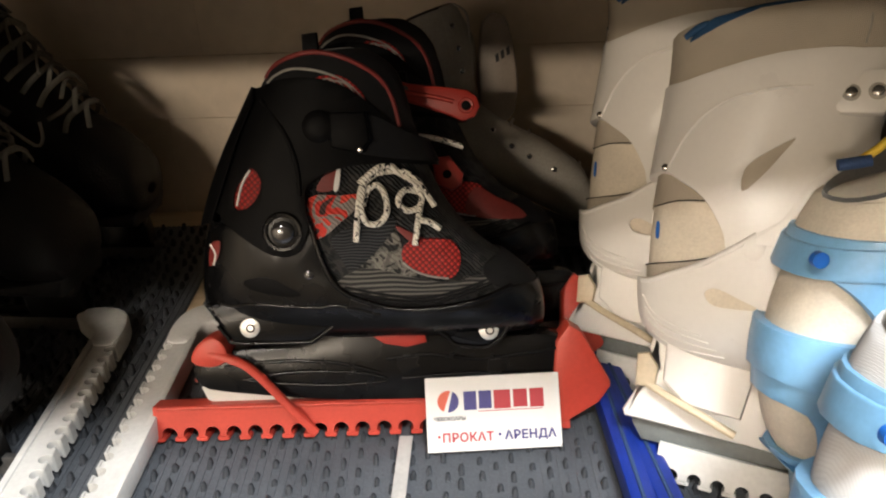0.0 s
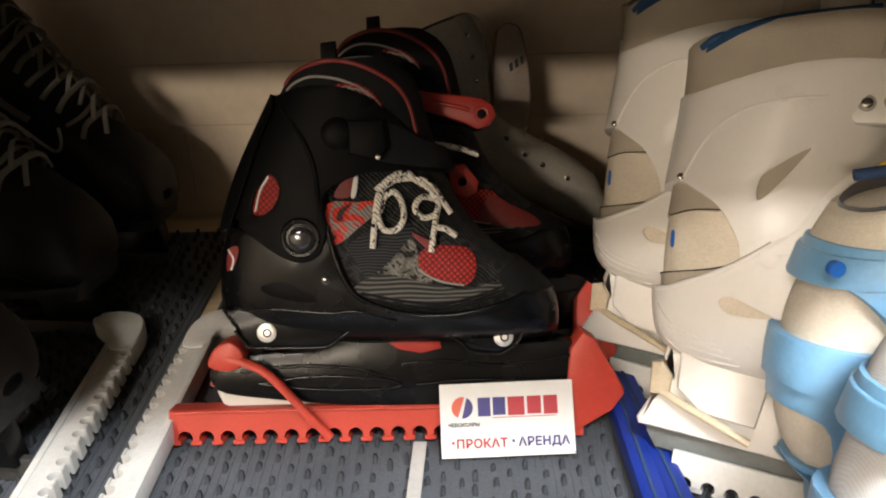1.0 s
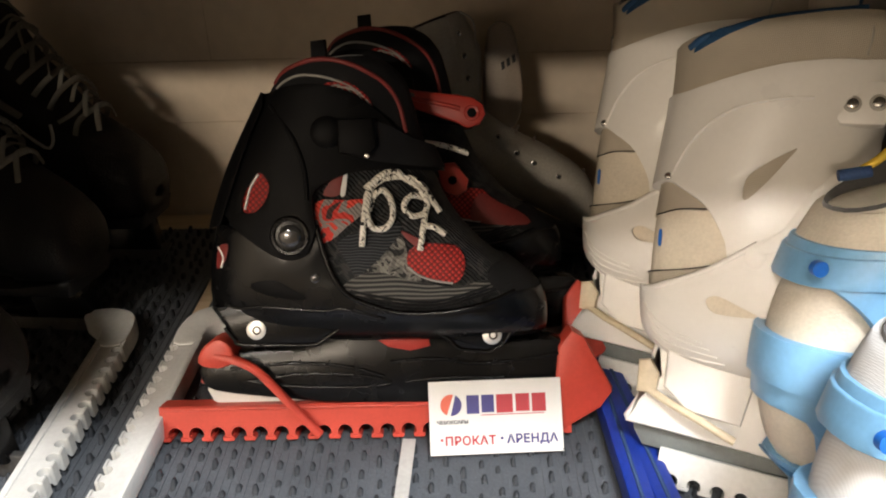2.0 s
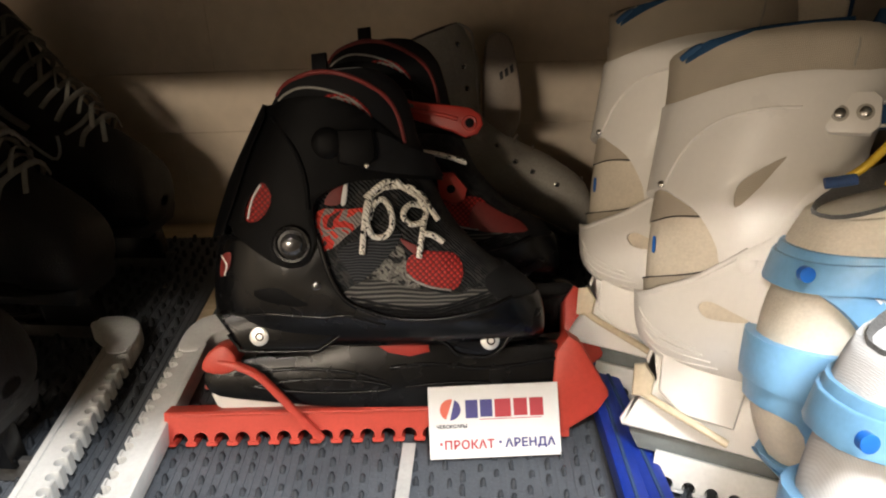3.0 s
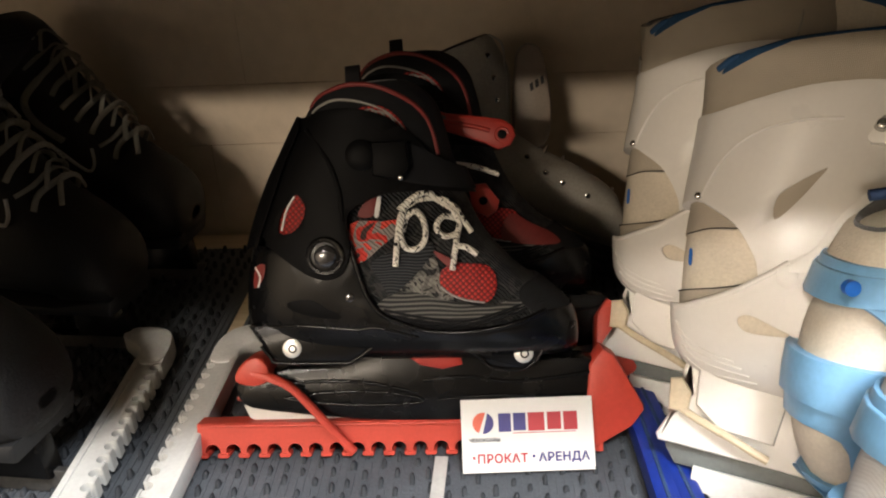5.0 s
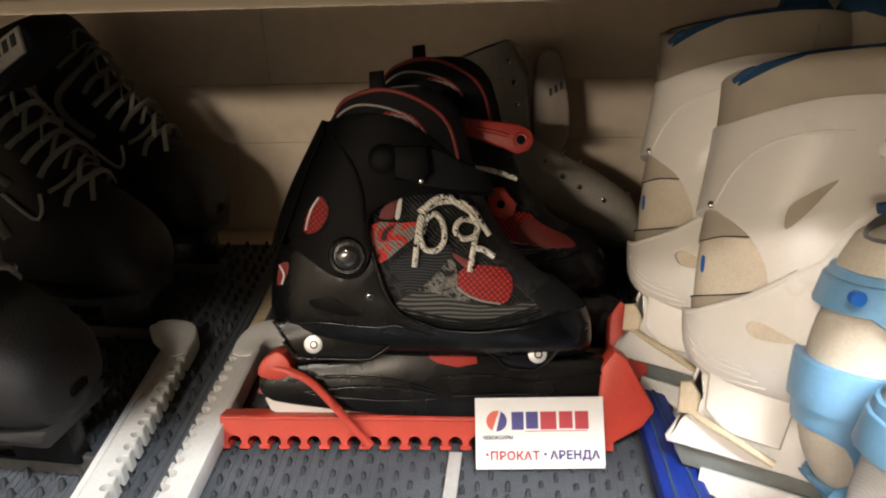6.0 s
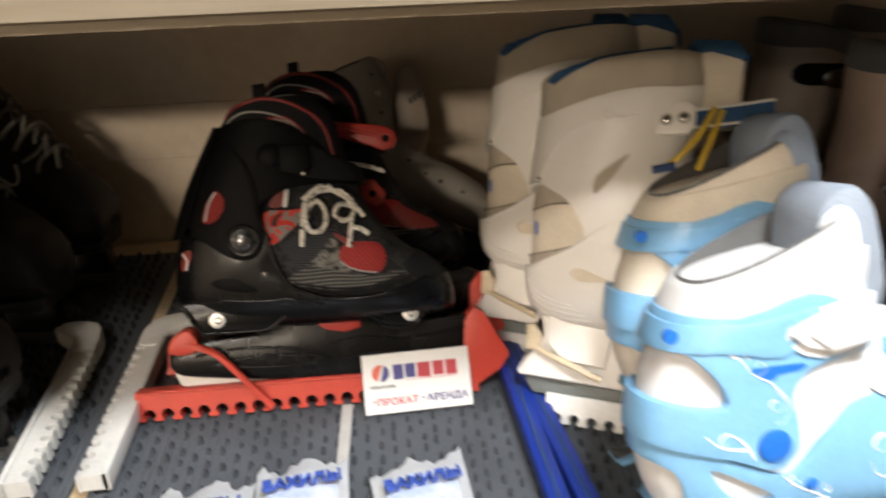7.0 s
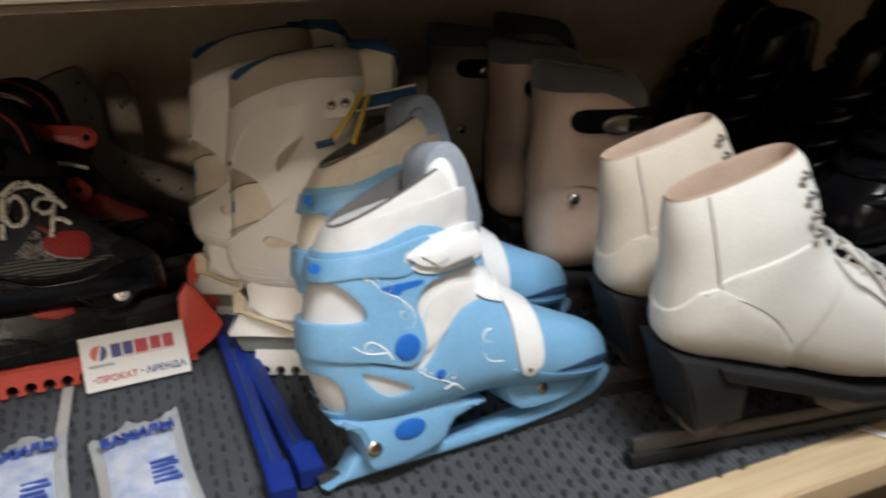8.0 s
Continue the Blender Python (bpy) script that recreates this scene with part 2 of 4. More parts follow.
LACE_DOT = camouflage("dotted_lace", [(0.012, 0.012, 0.012), (0.70, 0.67, 0.60)], 300)
TAPE = material("grey_tape", (0.50, 0.48, 0.45), 0.5, vary=0.15, bump=0.1)

# ---- shape tools; outlines are in millimetres, x along the toe and z up ----


def link(name, mesh, mat, parent=None, label=""):
    if mat and not mesh.materials:
        mesh.materials.append(mat)
    ob = new(name, mesh)
    if parent:
        ob.parent = parent
    return tagged(ob, label)


def shade(bm, angle=38):
    for f in bm.faces:
        f.smooth = True
    for e in bm.edges:
        if len(e.link_faces) == 2 and e.calc_face_angle(0) > radians(angle):
            e.smooth = False


def to_mesh(name, bm, angle=38):
    bmesh.ops.recalc_face_normals(bm, faces=bm.faces)
    shade(bm, angle)
    me = bpy.data.meshes.new(name)
    bm.to_mesh(me)
    bm.free()
    return me


def curve(points, steps=4, closed=True):
    """Catmull-Rom points through the given ones."""
    p, n, out = [Vector(q) for q in points], len(points), []
    for i in range(n if closed else n - 1):
        a, b, c, d = (p[(i + k) % n] if closed else p[max(0, min(n - 1, i + k))] for k in (-1, 0, 1, 2))
        for s in range(steps):
            u = s / steps
            out.append(0.5 * (2 * b + (c - a) * u + (2 * a - 5 * b + 4 * c - d) * u * u + (3 * b - a - 3 * c + d) * u ** 3))
    return out if closed else out + [p[-1]]


def slab_bm(outline, y0, y1, r=2.0, steps=0, bm=None):
    """A plate with the outline, from y0 to y1, with rounded rims of radius r."""
    bm = bm or bmesh.new()
    pts = [Vector(q) for q in (curve(outline, steps) if steps else outline)]
    area2 = sum(a.x * b.y - b.x * a.y for a, b in zip(pts, pts[1:] + pts[:1]))
    if area2 < 0:
        pts.reverse()
    n = len(pts)

    def inset(d):
        out = []
        for i in range(n):
            e1, e2 = (pts[i] - pts[i - 1]).normalized(), (pts[(i + 1) % n] - pts[i]).normalized()
            n1, n2 = Vector((-e1.y, e1.x)), Vector((-e2.y, e2.x))
            v = n1 + n2
            out.append(pts[i] + v * (d / max(0.6, v.length_squared / 2)) * (1.0 if v.length > 0.3 else 0.3))
        return out

    levels = [(y0, r), (y0 + 0.3 * r, 0.3 * r), (y0 + r, 0), (y1 - r, 0), (y1 - 0.3 * r, 0.3 * r), (y1, r)]
    rings = [[bm.verts.new((q.x / 1000, y / 1000, q.y / 1000)) for q in inset(d)] for y, d in levels]
    for a, b in zip(rings, rings[1:]):
        for i in range(n):
            bm.faces.new((a[i], a[(i + 1) % n], b[(i + 1) % n], b[i]))
    bm.faces.new(rings[0])
    bm.faces.new(list(reversed(rings[-1])))
    return bm


def slab(name, outline, y0, y1, mat, parent, r=2.0, steps=0, label=""):
    bm = slab_bm(outline, y0, y1, r, steps)
    bmesh.ops.triangulate(bm, faces=[f for f in bm.faces if len(f.verts) > 4])
    return link(name, to_mesh(name, bm), mat, parent, label)


def tube_bm(points, r, sides=8, flat=1.0, bm=None, closed=False):
    """A cord through the points (metres), r thick; flat squeezes it across."""
    bm = bm or bmesh.new()
    p, rings = [Vector(q) for q in points], []
    side = None
    for i, q in enumerate(p):
        d = (p[min(len(p) - 1, i + 1)] - p[max(0, i - 1)]).normalized()
        side = (side - d * side.dot(d)).normalized() if side else d.orthogonal().normalized()
        up = d.cross(side)
        rings.append([bm.verts.new(q + side * (r * math.cos(a)) + up * (r * flat * math.sin(a))) for a in [2 * math.pi * k / sides for k in range(sides)]])
    for a, b in zip(rings, rings[1:]):
        for k in range(sides):
            bm.faces.new((a[k], a[(k + 1) % sides], b[(k + 1) % sides], b[k]))
    bm.faces.new(rings[0])
    bm.faces.new(list(reversed(rings[-1])))
    return bm


def tube(name, points, r, mat, parent, steps=5, label="", flat=1.0):
    bm = tube_bm(curve(points, steps, False) if steps else points, r / 1000, flat=flat)
    return link(name, to_mesh(name, bm, 60), mat, parent, label)


def disc_bm(x, z, y, r, h, rz=None, sides=20, bm=None, dome=0.35):
    """A low round button facing -y at x, z on the surface y (millimetres)."""
    bm = bm or bmesh.new()
    rz = rz or r
    rings = []
    for yy, k in ((y + 4, 1), (y - h * 0.6, 1), (y - h * 0.9, 0.85), (y - h * (1 + dome * 0.3), 0.5), (y - h * (1 + dome * 0.4), 0.12)):
        rings.append([bm.verts.new(((x + r * k * math.cos(a)) / 1000, yy / 1000, (z + rz * k * math.sin(a)) / 1000)) for a in [2 * math.pi * i / sides for i in range(sides)]])
    for a, b in zip(rings, rings[1:]):
        for i in range(sides):
            bm.faces.new((a[i], a[(i + 1) % sides], b[(i + 1) % sides], b[i]))
    bm.faces.new(rings[-1])
    bm.faces.new(list(reversed(rings[0])))
    return bm


def ring_bm(x, z, y, r, thick, sides=20):
    pts = [((x + r * math.cos(a)) / 1000, y / 1000, (z + r * math.sin(a)) / 1000) for a in [2 * math.pi * i / sides for i in range(sides + 1)]]
    return tube_bm(pts, thick / 1000, 6)


def disc(name, x, z, y, r, h, mat, parent, rz=None, label=""):
    return link(name, to_mesh(name, disc_bm(x, z, y, r, h, rz)), mat, parent, label)


def box_bm(x0, x1, y0, y1, z0, z1, bevel=0.0, bm=None):
    made = bm or bmesh.new()
    g = bmesh.ops.create_cube(made, size=1, matrix=Matrix.Translation(((x0 + x1) / 2, (y0 + y1) / 2, (z0 + z1) / 2)) @ Matrix.Diagonal((x1 - x0, y1 - y0, z1 - z0, 1)))
    if bevel:
        edges = list({e for v in g["verts"] for e in v.link_edges})
        bmesh.ops.bevel(made, geom=edges, offset=bevel, segments=2, affect="EDGES")
    return made


class Boot:
    """The form of a boot: matched points along the sole and back (low) and along the toe and front (high), with half widths."""

    def __init__(self, rows, square=2.5, steps=3, open_top=True, depth=40, lip=8):
        self.rows, self.square, self.steps, self.open_top, self.depth, self.lip = rows, square, steps, open_top, depth, lip
        self.trees = {}

    def bm(self, grow=0.0, sides=28):
        low = curve([(r[0], r[1]) for r in self.rows], self.steps, False)
        high = curve([(r[2], r[3]) for r in self.rows], self.steps, False)
        wide = [v.x for v in curve([(r[4], 0) for r in self.rows], self.steps, False)]
        bm, rings = bmesh.new(), []

        def ring(a, b, w):
            c, h = (a + b) / 2, (b - a) / 2
            out = []
            for k in range(sides):
                t = 2 * math.pi * k / sides
                u, v = math.cos(t), math.sin(t)
                e = 2 / self.square
                u, v = math.copysign(abs(u) ** e, u), math.copysign(abs(v) ** e, v)
                q = c + h * u
                out.append(bm.verts.new((q.x / 1000, w * v / 1000, q.y / 1000)))
            return out

        for a, b, w in zip(low, high, wide):
            d = (b - a).normalized() * grow
            rings.append(ring(a - d, b + d, w + grow))
        if self.open_top and not grow:
            a, b, w = low[-1], high[-1], wide[-1]
            d = (b - a).normalized()
            down = Vector((d.y, -d.x))
            for inset, drop in ((0.35 * self.lip, -2), (self.lip, 2), (self.lip + 1, self.depth)):
                rings.append(ring(a + d * inset + down * drop, b - d * inset + down * drop, w - inset))
        for a, b in zip(rings, rings[1:]):
            for k in range(sides):
                bm.faces.new((a[k], a[(k + 1) % sides], b[(k + 1) % sides], b[k]))
        bm.faces.new(rings[0])
        bm.faces.new(list(reversed(rings[-1])))
        return bm

    def skin(self, x, z, grow=0.0):
        """The y (mm) of the near side at x, z."""
        if grow not in self.trees:
            bm = self.bm(grow)
            self.trees[grow] = BVHTree.FromBMesh(bm)
            bm.free()
        hit = self.trees[grow].ray_cast(Vector((x / 1000, -0.3, z / 1000)), Vector((0, 1, 0)))
        return hit[0].y * 1000 if hit[0] else -self.rows[len(self.rows) // 2][4]

    def line(self, points, grow=0.0):
        """Points (mm) laid on the near side, in metres."""
        return [(x / 1000, self.skin(x, z, grow) / 1000, z / 1000) for x, z in points]


def cut(name, bm, outline, holes=(), y0=-200, y1=200, bevel=1.0, steps=0):
    """The part of the solid bm that lies within the outline, without the holes, with its edges rounded."""
    me = bpy.data.meshes.new(name)
    bmesh.ops.recalc_face_normals(bm, faces=bm.faces)
    bm.to_mesh(me)
    bm.free()
    ob = new(name + "_solid", me)
    tools = []
    for k, (shape, op) in enumerate([(outline, "INTERSECT")] + [(h, "DIFFERENCE") for h in holes]):
        tb = slab_bm(shape, y0, y1, 0.01, steps if k == 0 else 3)
        bmesh.ops.recalc_face_normals(tb, faces=tb.faces)
        tm = bpy.data.meshes.new("tool")
        tb.to_mesh(tm)
        tb.free()
        tool = new("tool", tm)
        mod = ob.modifiers.new("cut", "BOOLEAN")
        mod.operation, mod.solver, mod.object = op, "EXACT", tool
        tools.append(tool)
    if bevel:
        mod = ob.modifiers.new("round", "BEVEL")
        mod.width, mod.segments, mod.limit_method, mod.angle_limit = bevel / 1000, 2, "ANGLE", radians(42)
    graph = bpy.context.evaluated_depsgraph_get()
    graph.update()
    done = bpy.data.meshes.new_from_object(ob.evaluated_get(graph))
    for o in [ob] + tools:
        data = o.data
        bpy.data.objects.remove(o)
        bpy.data.meshes.remove(data)
    out = bmesh.new()
    out.from_mesh(done)
    bpy.data.meshes.remove(done)
    return out


def panel(name, boot, grow, outline, mat, parent, holes=(), label="", near=False, bevel=1.0, steps=3):
    bm = cut(name, boot.bm(grow), outline, holes, -200, 0 if near else 200, bevel, steps)
    return link(name, to_mesh(name, bm, 34), mat, parent, label)


def body(name, boot, mat, parent, label="", lining=None):
    me = to_mesh(name, boot.bm(), 50)
    me.materials.append(mat)
    if lining:
        me.materials.append(lining)
        for p in list(me.polygons)[-28 * 3 - 1:]:
            p.material_index = 1
    return link(name, me, None, parent, label)


def thing(name, at, label, category, group=""):
    ob = new(name)
    ob.empty_display_size = 0.02
    ob.matrix_world = at
    return tagged(ob, label, category, group)


def words(name, text, size, mat, parent, at, spread=1.0, depth=0.0002, bold=0.0):
    c = bpy.data.curves.new(name, "FONT")
    c.body, c.size, c.extrude, c.offset, c.space_character = text, size, depth, bold, spread
    ob = new(name, c)
    graph = bpy.context.evaluated_depsgraph_get()
    graph.update()
    me = bpy.data.meshes.new_from_object(ob.evaluated_get(graph))
    bpy.data.objects.remove(ob)
    bpy.data.curves.remove(c)
    done = link(name, me, mat, parent)
    done.matrix_basis = at
    return done


def toothed(name, x0, x1, z0, z1, pitch, hole, y0, y1, mat, parent):
    """A blade guard's side: a bar whose lower edge has round-topped notches with narrowed mouths."""
    xs, zs = [], []
    n = max(1, int((x1 - x0 - pitch * 0.4) // pitch))
    first_notch = x0 + pitch * 0.7
    for k in range(n):
        c = first_notch + k * pitch
        if c + hole > x1:
            break
        xs += [c - hole * 0.5 - 0.01] + [c + hole * 0.5 * math.cos(a) for a in [math.pi * (1 - j / 8) for j in range(9)]] + [c + hole * 0.5 + 0.01]
        zs += [z0] + [z0 + hole * 0.45 + hole * 0.5 * math.sin(a) for a in [math.pi * (1 - j / 8) for j in range(9)]] + [z0]
    xs, zs = [x0] + xs + [x1], [z0] + zs + [z0]
    bm = bmesh.new()
    v = [[bm.verts.new((x / 1000, y / 1000, z / 1000)) for x, z in zip(xs, zz)] for y, zz in ((y0, zs), (y0, [z1 - 0.8] * len(xs)), (y0 + 0.8, [z1] * len(xs)), (y1, [z1] * len(xs)), (y1, zs))]
    v.append(v[0])
    for a, b in zip(v, v[1:]):
        for i in range(len(xs) - 1):
            bm.faces.new((a[i], a[i + 1], b[i + 1], b[i]))
    for i in (0, -1):
        bm.faces.new([row[i] for row in v[:-1]])
    bar = link(name, to_mesh(name, bm), mat, parent)
    w = (pitch - hole) * 0.5 + hole * 0.17
    foot = to_mesh("tooth", box_bm(-w / 1000, w / 1000, (y0 - 0.6) / 1000, (y1 + 0.6) / 1000, (z0 - 0.2) / 1000, (z0 + hole * 0.3) / 1000, 0.0006))
    for k in range(n + 1):
        c = first_notch + (k - 0.5) * pitch
        if x0 + 2 < c < x1 - 2:
            link("tooth", foot, mat, bar).location = (c / 1000, 0, 0)
    return bar


# ---- the shelving, and an unseen room added round it to bounce light ----
def structure(name, bm, mat, label, category, angle=38):
    return tagged(link(name, to_mesh(name, bm, angle), mat), label, category, kind="structure")


structure("shelf_board", box_bm(-0.95, 1.60, 0.074, 0.822, -0.030, -0.004, 0.002), PINE, "pale wooden shelf board carrying the skates", "shelf")
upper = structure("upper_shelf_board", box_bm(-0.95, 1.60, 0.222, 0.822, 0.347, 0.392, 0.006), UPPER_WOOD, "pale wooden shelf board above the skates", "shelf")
# unseen panels added to keep light out at the ends of the shelf
structure("added_panel_right", box_bm(1.60, 1.62, 0.09, 0.822, -0.6, 1.2), PINE, "unseen wooden panel added to close off the shelf's end", "panel")
structure("added_panel_left", box_bm(-0.97, -0.95, 0.09, 0.822, -0.6, 1.2), PINE, "unseen wooden panel added to close off the shelf's end", "panel")
bm = box_bm(-3, 3, 0.834, 0.95, -0.9, 2.3)
structure("wall_back", bm, PLASTER, "cream plastered block wall behind the shelf", "wall")
# front, left and right walls, floor and ceiling are unseen, added as reflectors
structure("bounce_wall_front", box_bm(-3, 3, -4.1, -4.0, -0.9, 2.3), ROOM, "unseen room wall added to bounce light", "wall")
structure("bounce_wall_left", box_bm(-3.1, -3, -4.1, 0.95, -0.9, 2.3), ROOM, "unseen room wall added to bounce light", "wall")
structure("bounce_wall_right", box_bm(3, 3.1, -4.1, 0.95, -0.9, 2.3), ROOM, "unseen room wall added to bounce light", "wall")
structure("floor", box_bm(-3.1, 3.1, -4.1, 0.95, -1.0, -0.9), FLOOR, "unseen floor below the shelf, added to bounce light", "floor")
structure("ceiling", box_bm(-3.1, 3.1, -4.1, 0.95, 2.3, 2.4), ROOM, "unseen ceiling added to bounce light", "ceiling")
# blocks of the wall, with narrow uneven joints
wall = bpy.data.objects["wall_back"]
rng = random.Random(4)
for z0, z1, start in ((-0.05, 0.105, -0.89), (0.105, 0.172, -0.70), (0.172, 0.36, -0.84)):
    x = start
    while x < 1.1:
        x1 = min(1.1, x + 0.60)
        b = box_bm(x + 0.0002, x1 - 0.0002, 0.825 + rng.uniform(-0.0005, 0.0005), 0.836, z0 + 0.0002, z1 - 0.0002, 0.0005)
        link("block", to_mesh("block", b), PLASTER, wall)
        x += 0.60


def rubber_mat(x0, x1, y0, y1, label, tall=1.0):
    """A ribbed mat with rows of small slanting nubs."""
    top = thing("rubber_mat", pose(0, 0, 0), label, "mat")
    link("mat_base", to_mesh("mat_base", box_bm(x0, x1, y0, y1, -0.004, -0.0005, 0.0008)), RUBBER, top)
    g = random.Random(int(1000 * (x0 + 9)))
    verts, faces = [], []
    x, col = x0 + 0.005, 0
    while x < x1 - 0.004:
        y = y0 + 0.003 + (0.0082 if col % 2 else 0)
        while y < y1 - 0.004:
            cx, cy, h = x + g.uniform(-0.0018, 0.0018), y + g.uniform(-0.003, 0.003), tall * g.uniform(0.0030, 0.0056)
            w, l, s = g.uniform(0.0015, 0.0022), g.uniform(0.0026, 0.0038), g.uniform(-0.001, 0.0024)
            n = len(verts)
            verts += [(cx - w, cy - l, -0.001), (cx + w, cy - l, -0.001), (cx + w, cy + l, -0.001), (cx - w, cy + l, -0.001)]
            verts += [(cx - w * 0.6, cy - l * 0.5 + s, h), (cx + w * 0.6, cy - l * 0.5 + s, h), (cx + w * 0.5, cy + l * 0.55 + s, h * 0.9), (cx - w * 0.5, cy + l * 0.55 + s, h * 0.9)]
            faces += [(n, n + 1, n + 5, n + 4), (n + 1, n + 2, n + 6, n + 5), (n + 2, n + 3, n + 7, n + 6), (n + 3, n, n + 4, n + 7), (n + 4, n + 5, n + 6, n + 7)]
            y += 0.0165
        x += 0.0112
        col += 1
    me = bpy.data.meshes.new("nub")
    me.from_pydata(verts, [], faces)
    me.polygons.foreach_set("use_smooth", [True] * len(me.polygons))
    tagged(link("nub", me, RUBBER_DARK, top), kind="stuff")
    # raised ribs between the rows
    bm2 = bmesh.new()
    x = x0 + 0.0014
    while x < x1 - 0.002:
        box_bm(x - 0.0011, x + 0.0011, y0 + 0.001, y1 - 0.001, -0.002, 0.0002, bm=bm2)
        x += 0.0056
    tagged(link("rib", to_mesh("rib", bm2), RUBBER, top), kind="stuff")
    return top


rubber_mat(-0.94, -0.227, 0.112, 0.776, "dark grey nubbed rubber mat on the shelf board", 1.4)
rubber_mat(-0.213, 1.30, 0.112, 0.776, "dark grey nubbed rubber mat lying on the board")

# ---- black and red adjustable skates ----
SKATE = Boot([
    (78, 80, 78, 88, 8), (73, 74, 73, 103, 24), (50, 72, 55, 119, 36), (20, 71, 36, 133, 42), (-20, 71, 16, 156, 42), (-70, 71, 5, 178, 40),
    (-118, 73, -2, 192, 38), (-142, 84, -6, 201, 38), (-148, 108, -9, 209, 38), (-142, 148, -11, 218, 38), (-127, 188, -14, 229, 38),
    (-110, 220, -18, 241, 37), (-99, 239, -26, 251, 36), (-92, 249, -36, 257, 34)])


def red_skate(at):
    top = thing("ice_skate", at, "black plastic adjustable ice skate with red and camouflage cloth inserts", "ice skate", "black and red skates")
    b = SKATE
    body("inner_boot", b, CAMO, top, "dark camouflage cloth inner boot", GREY_LINING)
    # toe and lower shell
    panel("shell", b, 4.5, [(-175, 60), (100, 60), (100, 104), (68, 104), (52, 103), (34, 96), (8, 91), (-20, 91), (-41, 97), (-55, 105), (-62, 115), (-68, 133), (-72, 147), (-78, 140), (-99, 136), (-126, 148), (-175, 150)], BLACK, top, label="glossy black plastic shell", bevel=1.6)
    tube("window_rim", b.line([(-72, 150), (-68, 133), (-62, 116), (-54, 105), (-41, 98), (-20, 92), (8, 92), (34, 97), (54, 104)], 4.2), 1.8, BLACK, top)
    panel("shell_groove", b, 4.9, [(-116, 113), (-101, 115), (-90, 109), (-80, 103), (-91, 102), (-112, 107)], BLACK_MATTE, top, near=True, bevel=0.3)
    tube("shell_ridge", b.line([(-136, 98), (-127, 96), (-109, 97), (-73, 94), (-56, 95), (-30, 88)], 4.4), 1.3, BLACK, top)
    panel("toe_cap", b, 2.5, [(100, 70), (100, 128), (52, 124), (36, 116), (44, 104), (64, 98)], BLACK_CLOTH, top)
    panel("cuff", b, 8.0, [(-150, 158), (-132, 157), (-126, 150), (-110, 138), (-99, 131), (-88, 128), (-78, 132), (-72, 147), (-73, 158), (-71, 172), (-51, 182), (-20, 184), (20, 182), (22, 194), (-4, 200), (-15, 206), (-32, 222), (-48, 233), (-69, 238), (-89, 237), (-102, 234), (-150, 236)], BLACK_MATTE, top, label="matte black plastic ankle cuff",
          holes=[[(-119, 160), (-117, 171), (-110, 181), (-105, 184), (-100, 176), (-103, 166), (-111, 159)]], bevel=1.8)
    tube("cuff_ridge", b.line([(-76, 166), (-77, 186), (-84, 206), (-98, 226)], 8.2), 1.4, BLACK_MATTE, top)
    panel("back_spine", b, 10.5, [(-150, 236), (-104, 234), (-113, 206), (-116, 198), (-133, 156), (-140, 150), (-170, 150)], BLACK_MATTE, top, bevel=1.5)
    panel("heel_window", b, 6.5, [(-121, 158), (-119, 172), (-111, 183), (-104, 186), (-98, 176), (-101, 164), (-111, 157)], RED_MESH, top, label="red mesh window", near=True)
    tube("window_edge", b.line([(-107, 183), (-113, 174), (-117, 161)], 7.0), 0.8, PAPER, top)
    panel("heel_tab", b, 5.5, [(-141, 122), (-139, 136), (-131, 138), (-134, 127)], RED_DARK, top, near=True)
    tube("tab_edge", b.line([(-139, 136), (-135, 130), (-137, 123)], 5.8), 0.7, PAPER, top, 3)
    panel("collar", b, 4.0, [(-150, 234), (-100, 235), (-69, 237), (-48, 232), (-32, 221), (-15, 205), (6, 200), (6, 300), (-150, 300)], BLACK_CLOTH, top, label="dark padded cloth collar", bevel=2.0)
    tube("collar_edge", b.line([(-97, 240), (-94, 245), (-87, 249), (-72, 253), (-58, 253), (-42, 248), (-26, 238), (-18, 225), (-14, 207)], 4.0), 1.6, RED_DARK, top)
    tube("piping", b.line([(-95, 237), (-89, 241), (-78, 244), (-62, 242), (-47, 236), (-37, 227), (-33, 219)], 4.2), 0.9, PIPING, top, label="light grey piping")
    panel("collar_patch", b, 4.8, [(-64, 237), (-49, 239), (-36, 229), (-34, 220), (-46, 229)], RED_MESH, top, near=True)
    for k in range(3):
        tube("patch_mark", b.line([(-60 + 5 * k, 236), (-54 + 5 * k, 237 - 2 * k), (-50 + 5 * k, 232 - 2 * k)], 5.2), 0.5, PIPING, top, 3)
    slab("pull_loop", [(-77, 252), (-77, 270), (-67, 271), (-66, 252)], -4, 4, BLACK_CLOTH, top, 1.5)
    # instep inserts
    panel("red_insert", b, 1.8, [(-72, 164), (-52, 165), (-40, 165), (-42, 157), (-53, 148), (-63, 140), (-71, 140)], RED_CAMO, top, near=True)
    panel("red_tongue", b, 1.6, [(-67, 169), (-60, 180), (-54, 182), (-56, 169)], RED_DARK, top, near=True)
    panel("red_net", b, 3.4, [(-14, 131), (-6, 136), (6, 136), (17, 134), (22, 126), (21, 117), (15, 111), (2, 113), (-8, 117), (-14, 122)], RED_MESH, top, label="red diamond mesh patch", near=True, bevel=1.2)
    tube("net_edge", b.line([(-14, 122), (-8, 117), (2, 113), (14, 111)], 3.4), 0.7, PIPING, top, 3)
    panel("net_tab", b, 2.4, [(-18, 145), (-6, 139), (1, 135), (-6, 133), (-14, 139)], RED_DARK, top, near=True)
